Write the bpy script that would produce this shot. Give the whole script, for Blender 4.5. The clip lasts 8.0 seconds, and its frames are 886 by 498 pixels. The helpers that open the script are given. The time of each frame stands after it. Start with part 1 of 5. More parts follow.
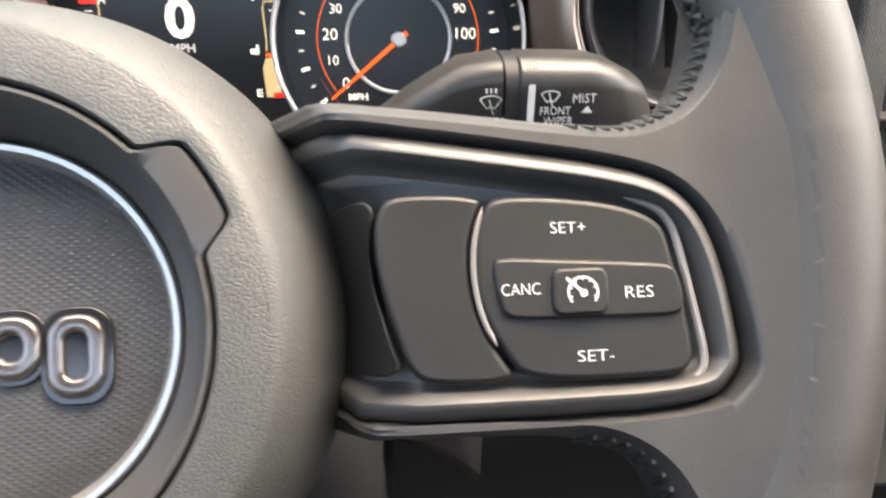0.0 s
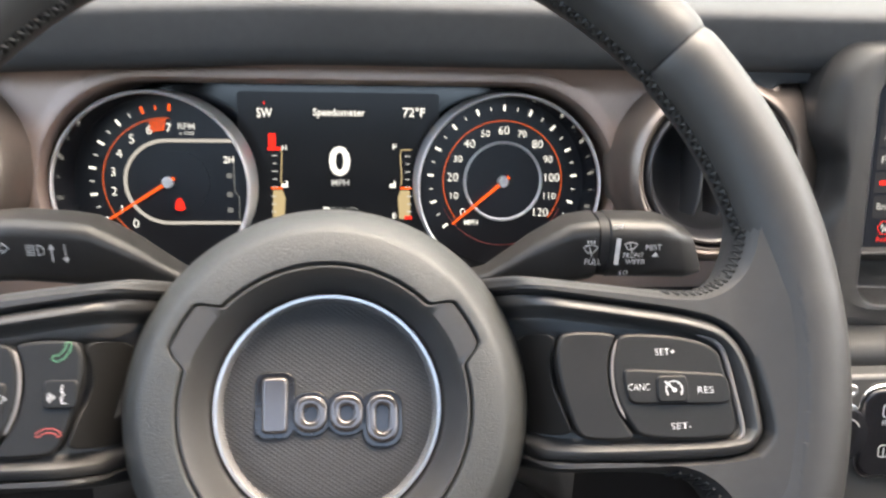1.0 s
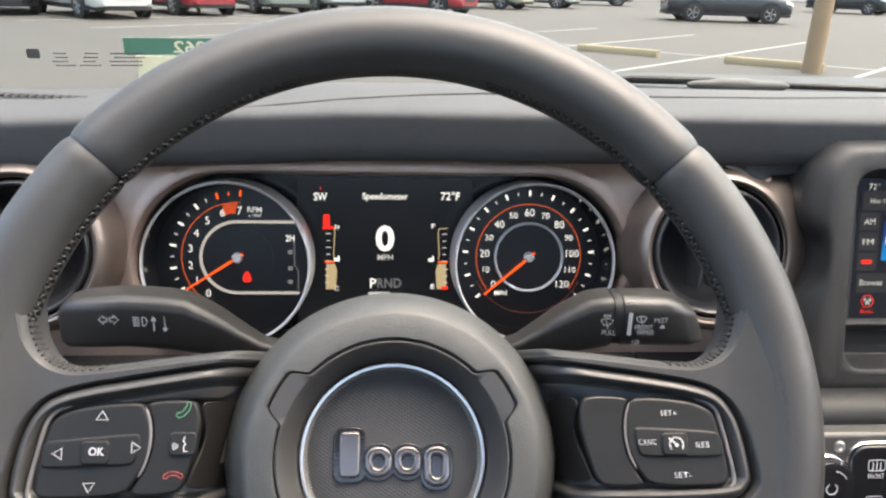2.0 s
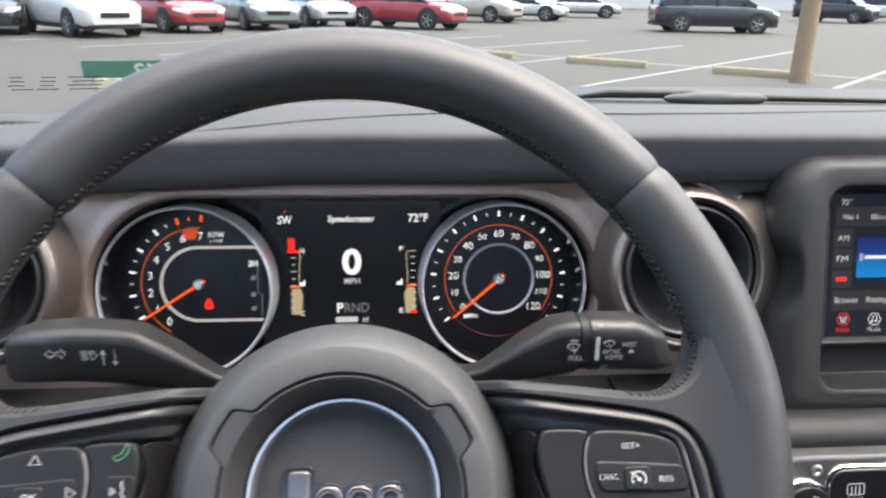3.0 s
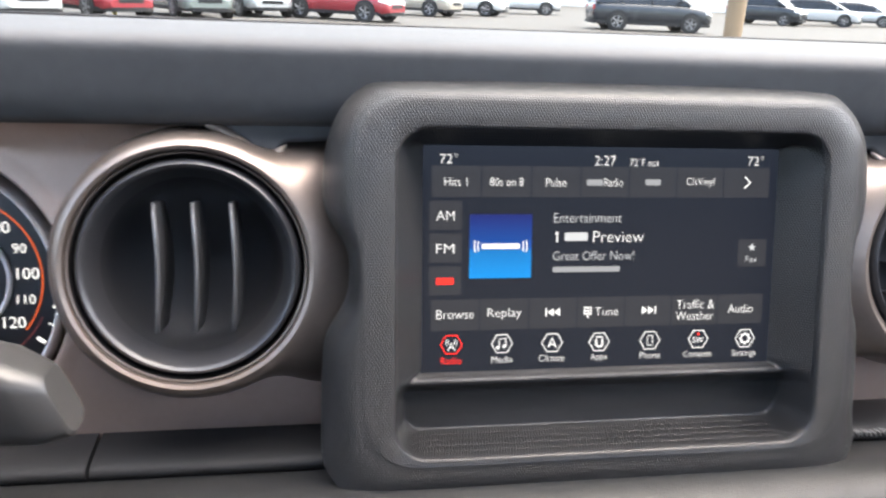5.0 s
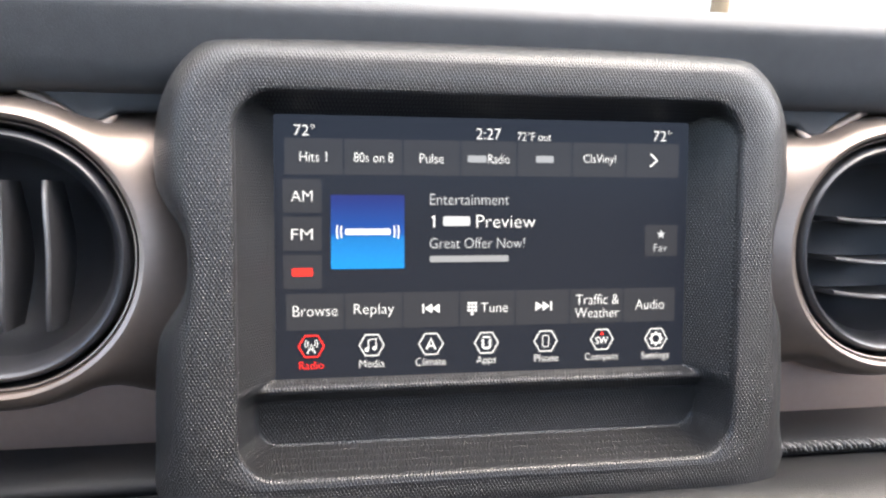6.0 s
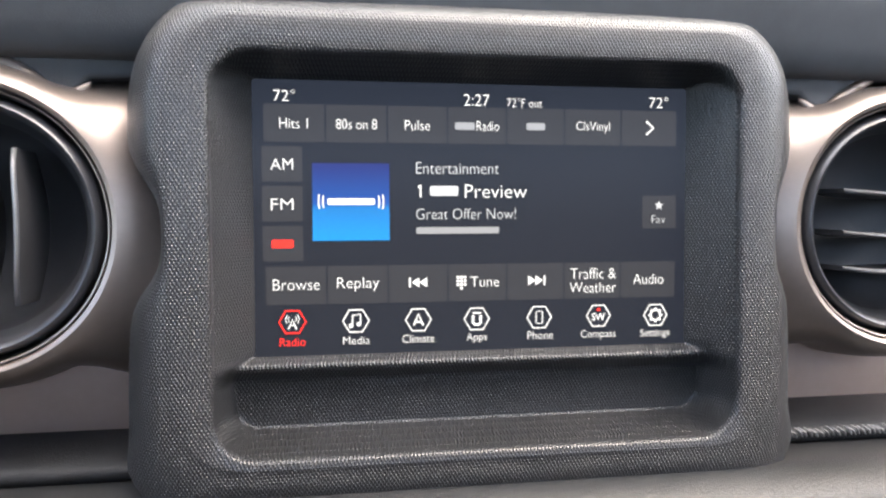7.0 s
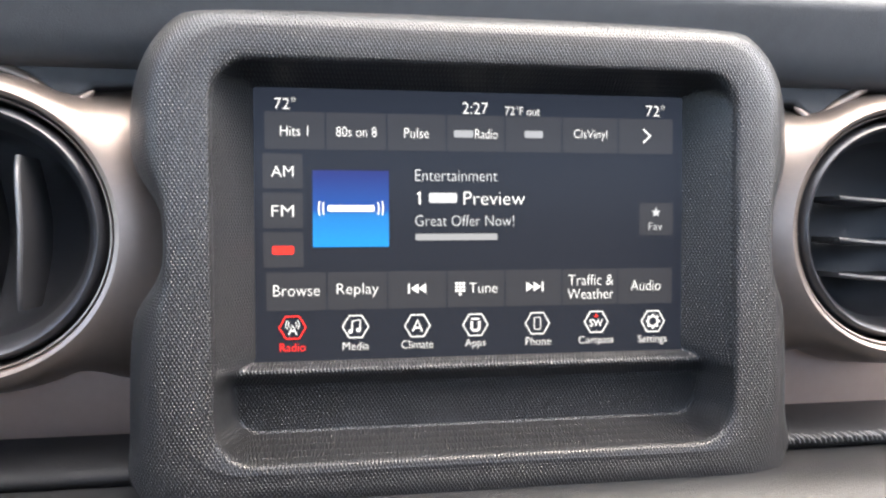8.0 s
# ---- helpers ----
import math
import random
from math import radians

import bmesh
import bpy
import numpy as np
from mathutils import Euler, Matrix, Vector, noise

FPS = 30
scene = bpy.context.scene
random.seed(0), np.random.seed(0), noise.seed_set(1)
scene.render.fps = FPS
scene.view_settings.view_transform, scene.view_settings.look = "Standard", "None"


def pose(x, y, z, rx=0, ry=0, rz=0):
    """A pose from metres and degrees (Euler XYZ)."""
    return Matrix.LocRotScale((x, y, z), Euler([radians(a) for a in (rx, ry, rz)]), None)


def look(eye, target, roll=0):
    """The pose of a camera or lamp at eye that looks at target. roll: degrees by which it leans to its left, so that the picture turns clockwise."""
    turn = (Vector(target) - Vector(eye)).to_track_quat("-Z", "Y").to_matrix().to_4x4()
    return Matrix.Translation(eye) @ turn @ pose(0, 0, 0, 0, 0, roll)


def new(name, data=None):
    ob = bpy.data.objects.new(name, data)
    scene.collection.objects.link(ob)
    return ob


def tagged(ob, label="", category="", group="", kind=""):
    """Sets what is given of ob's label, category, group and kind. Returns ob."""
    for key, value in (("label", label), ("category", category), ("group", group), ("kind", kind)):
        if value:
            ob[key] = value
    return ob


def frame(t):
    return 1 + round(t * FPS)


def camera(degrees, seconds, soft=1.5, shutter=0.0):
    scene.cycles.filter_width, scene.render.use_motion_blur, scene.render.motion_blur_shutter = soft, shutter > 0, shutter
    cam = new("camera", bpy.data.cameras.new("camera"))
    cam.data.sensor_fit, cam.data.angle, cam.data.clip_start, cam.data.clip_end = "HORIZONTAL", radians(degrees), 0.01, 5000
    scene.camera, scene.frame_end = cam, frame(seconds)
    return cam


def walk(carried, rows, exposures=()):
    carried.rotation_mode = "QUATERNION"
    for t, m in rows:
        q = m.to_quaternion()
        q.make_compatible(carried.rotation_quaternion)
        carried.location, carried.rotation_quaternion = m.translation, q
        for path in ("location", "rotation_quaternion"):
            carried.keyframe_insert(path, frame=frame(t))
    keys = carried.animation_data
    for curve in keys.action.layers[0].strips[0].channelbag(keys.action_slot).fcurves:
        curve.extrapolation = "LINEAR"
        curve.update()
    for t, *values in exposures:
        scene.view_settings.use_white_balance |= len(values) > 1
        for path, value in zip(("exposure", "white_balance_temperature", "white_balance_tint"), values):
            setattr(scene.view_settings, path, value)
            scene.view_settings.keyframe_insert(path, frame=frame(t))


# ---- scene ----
cam = camera(60.0, 8.0, soft=2.3, shutter=0.25)
# seconds, x, y, z, yaw, pitch, roll
ROWS = [
    (0.0, -0.3121, -0.3172, 0.0519, -7.06, -27.62, 1.12),
    (0.2, -0.3239, -0.3298, 0.0619, -6.61, -26.57, 1.49),
    (0.5, -0.348, -0.364, 0.0879, -6.83, -25.31, 1.94),
    (0.8, -0.3593, -0.3907, 0.11, -5.55, -24.2, 1.4),
    (1.0, -0.3773, -0.4128, 0.1262, -6.08, -23.34, 2.09),
    (1.5, -0.3931, -0.4549, 0.1537, -5.11, -21.31, 2.03),
    (1.7, -0.3966, -0.4656, 0.1589, -4.8, -20.5, 2.04),
    (2.8, -0.3943, -0.4713, 0.1706, -4.85, -18.81, 1.13),
    (3.0, -0.3767, -0.4559, 0.1671, -5.15, -18.64, 1.08),
    (3.2, -0.347, -0.4333, 0.159, -5.73, -18.26, 1.26),
    (3.5, -0.2842, -0.3996, 0.1471, -5.94, -18.34, 1.23),
    (3.8, -0.2286, -0.3659, 0.137, -6.57, -18.66, 1.57),
    (4.0, -0.2019, -0.3444, 0.1261, -6.82, -18.27, 1.71),
    (4.2, -0.1821, -0.3292, 0.1228, -7.5, -18.45, 1.54),
    (4.5, -0.1506, -0.3201, 0.1154, -7.6, -18.28, 1.84),
    (4.8, -0.1305, -0.3098, 0.1113, -8.37, -18.32, 2.33),
    (5.0, -0.1207, -0.2979, 0.1062, -9.57, -18.86, 2.61),
    (5.2, -0.1114, -0.2852, 0.1041, -11.01, -19.53, 3.24),
    (6.3, -0.0575, -0.2678, 0.0687, -10.34, -15.46, 2.29),
    (6.5, -0.0552, -0.2655, 0.064, -10.29, -15.2, 2.15),
    (7.0, -0.0584, -0.2649, 0.0577, -9.78, -14.84, 1.89),
    (7.5, -0.0644, -0.2725, 0.059, -9.47, -13.77, 1.68),
    (8.0, -0.0581, -0.2678, 0.0572, -9.68, -14.11, 1.9),
]
EXPOSURES = [(0.0, 3.95, 7900, 9), (0.5, 3.8, 7800, 9), (0.9, 3.6, 7500, 8), (1.5, 3.4, 7400, 8), (3.0, 3.15, 6700, 9), (3.5, 3.2, 6650, 9), (4.5, 3.5, 6600, 9), (5.0, 3.8, 6800, 10), (6.5, 4.05, 6900, 10), (8.0, 4.1, 6900, 10)]
walk(cam, [(t, look((x, y, z), (x - math.sin(radians(yaw)) * math.cos(radians(pitch)), y + math.cos(radians(yaw)) * math.cos(radians(pitch)), z + math.sin(radians(pitch))), roll)) for t, x, y, z, yaw, pitch, roll in ROWS],
     EXPOSURES)

# ---- light ----
world = bpy.data.worlds.new("sky")
scene.world = world
world.use_nodes = True
wn = world.node_tree.nodes
sky = wn.new("ShaderNodeTexSky")
sky.sky_type = "NISHITA"
sky.sun_disc = False
sky.sun_elevation = radians(68)
sky.sun_rotation = radians(72)
sky.dust_density = 4.0
wn["Background"].inputs["Strength"].default_value = 0.15
world.node_tree.links.new(sky.outputs["Color"], wn["Background"].inputs["Color"])
sun = bpy.data.lights.new("sun", "SUN")
sun.energy = 1.6
sun.angle = radians(125)
sun.color = (1.0, 0.97, 0.93)
new("sun", sun).matrix_world = look((2.5, 0.8, 6.6), (0, 0, 0))


# ---- materials ----
def nodes_of(name):
    m = bpy.data.materials.new(name)
    m.use_nodes = True
    nt = m.node_tree
    return m, nt, nt.nodes["Principled BSDF"]


def link(nt, a, b):
    nt.links.new(a, b)


def math_node(nt, op, a, b=None):
    n = nt.nodes.new("ShaderNodeMath")
    n.operation = op
    for i, v in enumerate((a, b)):
        if v is None:
            continue
        if isinstance(v, (int, float)):
            n.inputs[i].default_value = v
        else:
            link(nt, v, n.inputs[i])
    return n.outputs[0]


def surface(name, color, rough=0.5, metal=0.0, spec=0.5, var=0.15, var_scale=30.0, rough_var=0.1, bump="", bump_scale=600.0, bump_strength=0.2, bump_depth=0.001, coat=0.0):
    """A painted, moulded or upholstered surface with variation at two scales and a fine relief."""
    m, nt, b = nodes_of(name)
    tc = nt.nodes.new("ShaderNodeTexCoord")
    big = nt.nodes.new("ShaderNodeTexNoise")
    big.inputs["Scale"].default_value = var_scale
    big.inputs["Detail"].default_value = 5
    fine = nt.nodes.new("ShaderNodeTexNoise")
    fine.inputs["Scale"].default_value = var_scale * 14
    fine.inputs["Detail"].default_value = 3
    for n in (big, fine):
        link(nt, tc.outputs["Object"], n.inputs["Vector"])
    blend = math_node(nt, "ADD", math_node(nt, "MULTIPLY", big.outputs["Fac"], 0.6), math_node(nt, "MULTIPLY", fine.outputs["Fac"], 0.4))
    ramp = nt.nodes.new("ShaderNodeValToRGB")
    ramp.color_ramp.elements[0].position, ramp.color_ramp.elements[1].position = 0.3, 0.7
    ramp.color_ramp.elements[0].color = (*[c * (1 - var) for c in color], 1)
    ramp.color_ramp.elements[1].color = (*[min(1, c * (1 + var)) for c in color], 1)
    link(nt, blend, ramp.inputs["Fac"])
    link(nt, ramp.outputs["Color"], b.inputs["Base Color"])
    link(nt, math_node(nt, "ADD", math_node(nt, "MULTIPLY", blend, 2 * rough_var), rough - rough_var), b.inputs["Roughness"])
    b.inputs["Metallic"].default_value = metal
    b.inputs["Specular IOR Level"].default_value = spec
    b.inputs["Coat Weight"].default_value = coat
    if bump:
        if bump == "leather":
            v = nt.nodes.new("ShaderNodeTexVoronoi")
            v.feature = "DISTANCE_TO_EDGE"
            v.inputs["Scale"].default_value = bump_scale
            warp = nt.nodes.new("ShaderNodeTexNoise")
            warp.inputs["Scale"].default_value = bump_scale * 0.35
            link(nt, tc.outputs["Object"], warp.inputs["Vector"])
            mix = nt.nodes.new("ShaderNodeVectorMath")
            mix.operation = "MULTIPLY_ADD"
            mix.inputs[1].default_value = (0.9 / bump_scale,) * 3
            link(nt, warp.outputs["Color"], mix.inputs[0])
            link(nt, tc.outputs["Object"], mix.inputs[2])
            link(nt, mix.outputs[0], v.inputs["Vector"])
            height = math_node(nt, "SMOOTH_MIN", math_node(nt, "MULTIPLY", v.outputs["Distance"], 7.0), 1.0)
        elif bump == "knurl":
            sep = nt.nodes.new("ShaderNodeSeparateXYZ")
            link(nt, tc.outputs["UV"], sep.inputs[0])
            x, y = sep.outputs["X"], sep.outputs["Y"]
            lattice = math_node(nt, "MULTIPLY", math_node(nt, "SINE", x), math_node(nt, "SINE", y))
            height = math_node(nt, "POWER", math_node(nt, "MAXIMUM", math_node(nt, "ADD", lattice, 0.1), 0.0), 0.8)
        elif bump == "weave":
            sep = nt.nodes.new("ShaderNodeSeparateXYZ")
            link(nt, tc.outputs["Object"], sep.inputs[0])
            k = bump_scale
            x = math_node(nt, "MULTIPLY", sep.outputs["X"], k)
            y = math_node(nt, "MULTIPLY", math_node(nt, "SUBTRACT", sep.outputs["Z"], sep.outputs["Y"]), k * 1.5)
            height = math_node(nt, "MAXIMUM", math_node(nt, "MULTIPLY", math_node(nt, "SINE", x), math_node(nt, "SINE", y)), 0.0)
        else:
            n = nt.nodes.new("ShaderNodeTexNoise")
            n.inputs["Scale"].default_value = bump_scale
            n.inputs["Detail"].default_value = 4
            link(nt, tc.outputs["Object"], n.inputs["Vector"])
            height = n.outputs["Fac"]
        bp = nt.nodes.new("ShaderNodeBump")
        bp.inputs["Strength"].default_value = bump_strength
        bp.inputs["Distance"].default_value = bump_depth
        link(nt, height, bp.inputs["Height"])
        link(nt, bp.outputs["Normal"], b.inputs["Normal"])
    return m


LIT = 0.155  # display brightness


def glow(name, color, strength, rough=0.15, spec=0.14):
    """A lit mark on a display."""
    m, nt, b = nodes_of(name)
    b.inputs["Base Color"].default_value = (0.01, 0.01, 0.01, 1)
    b.inputs["Roughness"].default_value = rough
    b.inputs["Specular IOR Level"].default_value = spec
    b.inputs["Emission Color"].default_value = (*color, 1)
    b.inputs["Emission Strength"].default_value = strength * LIT
    return m


M_PAD = surface("dash_vinyl", (0.052, 0.0532, 0.0555), 0.7, spec=0.2, var_scale=12, bump="leather", bump_scale=1100, bump_strength=0.2, bump_depth=0.0003)
M_LOWER = surface("lower_dash_plastic", (0.0145, 0.0148, 0.0152), 0.46, spec=0.28, var_scale=15, bump="leather", bump_scale=700, bump_strength=0.25, bump_depth=0.0004)
M_BRONZE = surface("bronze_trim", (0.37, 0.28, 0.238), 0.47, metal=0.7, var=0.06, var_scale=20, rough_var=0.05, bump="noise", bump_scale=2500, bump_strength=0.05, bump_depth=0.0003)
# the trim's bronze again, darkened in colour to stand for dimmer reflections
M_BRONZE_DIM = surface("bronze_trim_dimmed", (0.22, 0.18, 0.155), 0.4, metal=0.8, var=0.08, var_scale=25, rough_var=0.06)
M_BLACK = surface("matt_black_plastic", (0.016, 0.016, 0.0175), 0.5, spec=0.25, var_scale=30)
M_EDGE = surface("grey_edge", (0.085, 0.085, 0.086), 0.36, metal=0.25)
M_THROAT = surface("vent_throat", (0.02, 0.02, 0.022), 0.6)
M_BARREL = surface("vent_barrel_plastic", (0.024, 0.024, 0.026), 0.32, var_scale=40)
M_BLADE = surface("vent_blade_plastic", (0.028, 0.028, 0.03), 0.45, var_scale=40)
M_GLOSS = surface("gloss_black", (0.012, 0.012, 0.014), 0.12, var_scale=20, rough_var=0.04)
M_FACE = surface("dial_face", (0.010, 0.010, 0.012), 0.35, var_scale=40)
M_PLASTIC = surface("satin_dark_plastic", (0.024, 0.0235, 0.0235), 0.36, spec=0.4, var_scale=40, bump="noise", bump_scale=3000, bump_strength=0.08, bump_depth=0.0003)
M_COVER = surface("satin_grey_plastic", (0.036, 0.035, 0.0345), 0.42, var_scale=40, bump="noise", bump_scale=2600, bump_strength=0.1, bump_depth=0.0003)
M_BUTTON = surface("button_rubber", (0.011, 0.0108, 0.0108), 0.45, spec=0.28, var_scale=50, bump="noise", bump_scale=4000, bump_strength=0.08, bump_depth=0.0002)
M_LEATHER = surface("smooth_leather", (0.0245, 0.024, 0.024), 0.48, spec=0.5, var_scale=18, rough_var=0.08, bump="leather", bump_scale=1300, bump_strength=0.12, bump_depth=0.0003)
M_GRAIN = surface("grained_leather", (0.037, 0.0385, 0.038), 0.46, spec=0.55, var_scale=25, bump="leather", bump_scale=950, bump_strength=0.32, bump_depth=0.0004)
M_KNURL = surface("knurled_plastic", (0.0105, 0.0105, 0.011), 0.36, spec=0.6, var_scale=15, bump="knurl", bump_strength=0.9, bump_depth=0.0006)
M_WEAVE = surface("woven_texture_plastic", (0.03, 0.029, 0.029), 0.42, var_scale=40, bump="weave", bump_scale=2500, bump_strength=0.36, bump_depth=0.0006)
M_CHROME = surface("chrome", (0.75, 0.75, 0.76), 0.14, metal=1.0, var=0.04, var_scale=60, rough_var=0.04)
M_SATIN = surface("satin_metal", (0.5, 0.48, 0.46), 0.34, metal=0.9, var=0.06, var_scale=60)
# chrome whose dark, pinkish reflections are put into the base colour
M_EMBLEM = surface("emblem_chrome", (0.15, 0.135, 0.13), 0.24, metal=0.85, var=0.12, var_scale=90, rough_var=0.05)
M_ACCENT = surface("satin_grey_accent", (0.15, 0.14, 0.136), 0.42, metal=0.3, var=0.06, var_scale=60)
M_RING = surface("bright_ring", (0.46, 0.445, 0.435), 0.26, metal=0.8, var=0.02, var_scale=20, rough_var=0.02)
M_SILVERPAINT = surface("silver_paint_ring", (0.7, 0.68, 0.66), 0.45, metal=0.2, var=0.05, var_scale=60)
M_DIALRING = surface("dial_chrome", (0.6, 0.585, 0.575), 0.36, metal=0.35, var=0.05, var_scale=60)
M_PLATE = surface("satin_grey_plate", (0.07, 0.0685, 0.067), 0.45, metal=0.3, var=0.05, var_scale=60)
M_STRIP = surface("black_grained_strip", (0.012, 0.012, 0.0125), 0.5, spec=0.2, var_scale=20, bump="leather", bump_scale=900, bump_strength=0.3, bump_depth=0.0004)
M_THREAD = surface("black_thread", (0.012, 0.0118, 0.0115), 0.65, var_scale=400)
M_CORD = surface("grey_thread", (0.07, 0.07, 0.07), 0.6, var=0.4, var_scale=300)
M_PRINT = surface("white_print", (0.5, 0.5, 0.5), 0.5, var=0.03)
M_GREENPRINT = surface("green_print", (0.08, 0.24, 0.13), 0.5, var=0.05)
M_REDPRINT = surface("dull_red_print", (0.3, 0.06, 0.05), 0.5, var=0.05)
M_WHITE = glow("lit_white", (1, 1, 1), 0.85)
M_SOFTWHITE = glow("lit_soft_white", (0.8, 0.82, 0.85), 0.55)
M_PAGE = glow("page_white", (1, 1, 1), 0.66)
M_PAGESOFT = glow("page_soft_white", (0.8, 0.82, 0.85), 0.5)
M_PAGEBAR = glow("page_grey", (0.72, 0.74, 0.78), 0.3)
M_GREY = glow("lit_grey", (0.5, 0.52, 0.55), 0.25)
M_ORANGE = glow("lit_orange", (1.0, 0.12, 0.02), 0.9)
M_DIMORANGE = glow("dim_orange", (1.0, 0.16, 0.04), 0.5)
M_RED = glow("lit_red", (1.0, 0.03, 0.02), 0.9)
M_TAN = glow("lit_tan", (0.75, 0.6, 0.35), 0.5)
M_HALO = glow("lit_ring", (0.8, 0.77, 0.75), 0.45, 0.4)
M_SCREEN = glow("display_glass", (0.008, 0.010, 0.017), 0.8, 0.2, 0.06)
M_TILE = glow("display_tile", (0.044, 0.045, 0.054), 0.5, 0.2, 0.06)
M_LCD = glow("cluster_display_glass", (0.02, 0.022, 0.028), 0.25, 0.2)

M_LCD.node_tree.nodes["Principled BSDF"].inputs["Specular IOR Level"].default_value = 0.2
M_BLUE, nt, b = nodes_of("lit_blue_gradient")
b.inputs["Base Color"].default_value = (0.004, 0.004, 0.01, 1)
b.inputs["Roughness"].default_value = 0.3
b.inputs["Specular IOR Level"].default_value = 0.25
tc = nt.nodes.new("ShaderNodeTexCoord")
sep = nt.nodes.new("ShaderNodeSeparateXYZ")
ramp = nt.nodes.new("ShaderNodeValToRGB")
link(nt, tc.outputs["Generated"], sep.inputs[0])
link(nt, sep.outputs["Z"], ramp.inputs["Fac"])
e = ramp.color_ramp.elements
e[0].position, e[0].color = 0.0, (0.0, 0.27, 0.74, 1)
e[1].position, e[1].color = 1.0, (0.004, 0.007, 0.13, 1)
mid = e.new(0.42)
mid.color = (0.0, 0.17, 0.5, 1)
mid = e.new(0.48)
mid.color = (0.0, 0.065, 0.32, 1)
link(nt, ramp.outputs["Color"], b.inputs["Emission Color"])
b.inputs["Emission Strength"].default_value = 0.65 * LIT

M_GLASS, nt, b = nodes_of("windscreen_glass")
tr = nt.nodes.new("ShaderNodeBsdfTransparent")
# much darker than real glass, to dim the outside against the cabin
tr.inputs["Color"].default_value = (0.43, 0.443, 0.428, 1)
gl = nt.nodes.new("ShaderNodeBsdfGlossy")
gl.inputs["Roughness"].default_value = 0.03
lw = nt.nodes.new("ShaderNodeLayerWeight")
lw.inputs["Blend"].default_value = 0.5
refl = math_node(nt, "ADD", math_node(nt, "MULTIPLY", math_node(nt, "POWER", lw.outputs["Facing"], 5.0), 0.5), 0.03)
mx = nt.nodes.new("ShaderNodeMixShader")
link(nt, refl, mx.inputs["Fac"])
link(nt, tr.outputs[0], mx.inputs[1])
link(nt, gl.outputs[0], mx.inputs[2])
link(nt, mx.outputs[0], nt.nodes["Material Output"].inputs["Surface"])

M_ASPHALT = surface("asphalt", (0.05, 0.0462, 0.0405), 0.85, var=0.25, var_scale=0.35, bump="noise", bump_scale=60, bump_strength=0.3, bump_depth=0.01)
M_LINE = surface("road_paint", (0.19, 0.19, 0.18), 0.7, var=0.12, var_scale=3)
M_YELLOW = surface("yellow_concrete", (0.27, 0.225, 0.14), 0.8, var=0.12, var_scale=4)
M_POST = surface("tan_painted_post", (0.26, 0.18, 0.11), 0.7, var=0.12, var_scale=4)
M_WALL = surface("pale_render", (0.55, 0.54, 0.52), 0.8, var=0.05, var_scale=1)
M_WIPERGREY = surface("weathered_grey_plastic", (0.09, 0.09, 0.09), 0.6)
M_TYRE = surface("tyre_rubber", (0.02, 0.02, 0.02), 0.8)
M_RIM = surface("alloy", (0.32, 0.32, 0.33), 0.35, metal=0.8)
M_CARGLASS = surface("car_glass", (0.02, 0.022, 0.025), 0.15)
M_LAMP = surface("lamp_lens", (0.75, 0.75, 0.75), 0.1)
M_TAIL = surface("red_lamp_lens", (0.35, 0.02, 0.02), 0.2)
M_CABIN = surface("cabin_lining", (0.1, 0.098, 0.095), 0.8)
M_CARPET = surface("black_carpet", (0.03, 0.03, 0.031), 0.9, bump="noise", bump_scale=900, bump_strength=0.4)
M_ROOF = surface("roof_lining", (0.3, 0.3, 0.3), 0.85)


# ---- mesh helpers: u to the right, v up, d towards the driver ----
TILT = 12.416
WHEEL_TILT = 32.7


def P(u, v, d):
    return (u, -d, v)


def finish(bm, name, material, parent=None, label="", angle=40.0):
    bmesh.ops.recalc_face_normals(bm, faces=bm.faces)
    me = bpy.data.meshes.new(name)
    bm.to_mesh(me)
    bm.free()
    me.materials.append(material)
    me.shade_smooth()
    me.set_sharp_from_angle(angle=radians(angle))
    for poly in me.polygons:
        poly.use_smooth = poly.loop_total < 5
    ob = new(name, me)
    if parent is not None:
        ob.parent = parent
    if label:
        tagged(ob, label)
    return ob


part = lambda name, bm, material, parent, label="", angle=40.0: finish(bm, name, material, parent, label, angle)


def thing(name, m, label, category, group="", kind=""):
    ob = new(name)
    ob.empty_display_size = 0.02
    ob.matrix_world = m
    return tagged(ob, label, category, group, kind)


def rings(bm, loops, closed=True, cap_first=False, cap_last=False):
    """Skin between loops of points with the same count."""
    vs = [[bm.verts.new(p) for p in loop] for loop in loops]
    n = len(vs[0])
    for a, b in zip(vs, vs[1:]):
        for i in range(n if closed else n - 1):
            j = (i + 1) % n
            bm.faces.new((a[i], a[j], b[j], b[i]))
    if cap_first:
        bm.faces.new(list(reversed(vs[0])))
    if cap_last:
        bm.faces.new(vs[-1])
    return vs


def knurl_map(bm, loops):
    """Skin between loops; the knurl is laid on from the front at the last loop and unrolled from there."""
    vs = rings(bm, loops)
    uv = bm.loops.layers.uv.new("knurl")
    at = {}
    n = len(vs[0])
    for i in range(n):
        at[vs[-1][i]] = Vector((vs[-1][i].co.x, vs[-1][i].co.z))
        step = Vector((0.0, 1.0))
        for j in range(len(vs) - 2, -1, -1):
            p, q = vs[j + 1][i], vs[j][i]
            move = Vector((q.co.x - p.co.x, q.co.z - p.co.z))
            if move.length > 1e-6:
                step = move.normalized()
            at[q] = at[p] + step * (q.co - p.co).length
    for fc in bm.faces:
        for c in fc.loops:
            c[uv].uv = (at[c.vert].x * 2 * math.pi / 0.0013, at[c.vert].y * 2 * math.pi / 0.0022)
    return vs


def area(o):
    return sum(a[0] * b[1] - b[0] * a[1] for a, b in zip(o, o[1:] + o[:1])) / 2


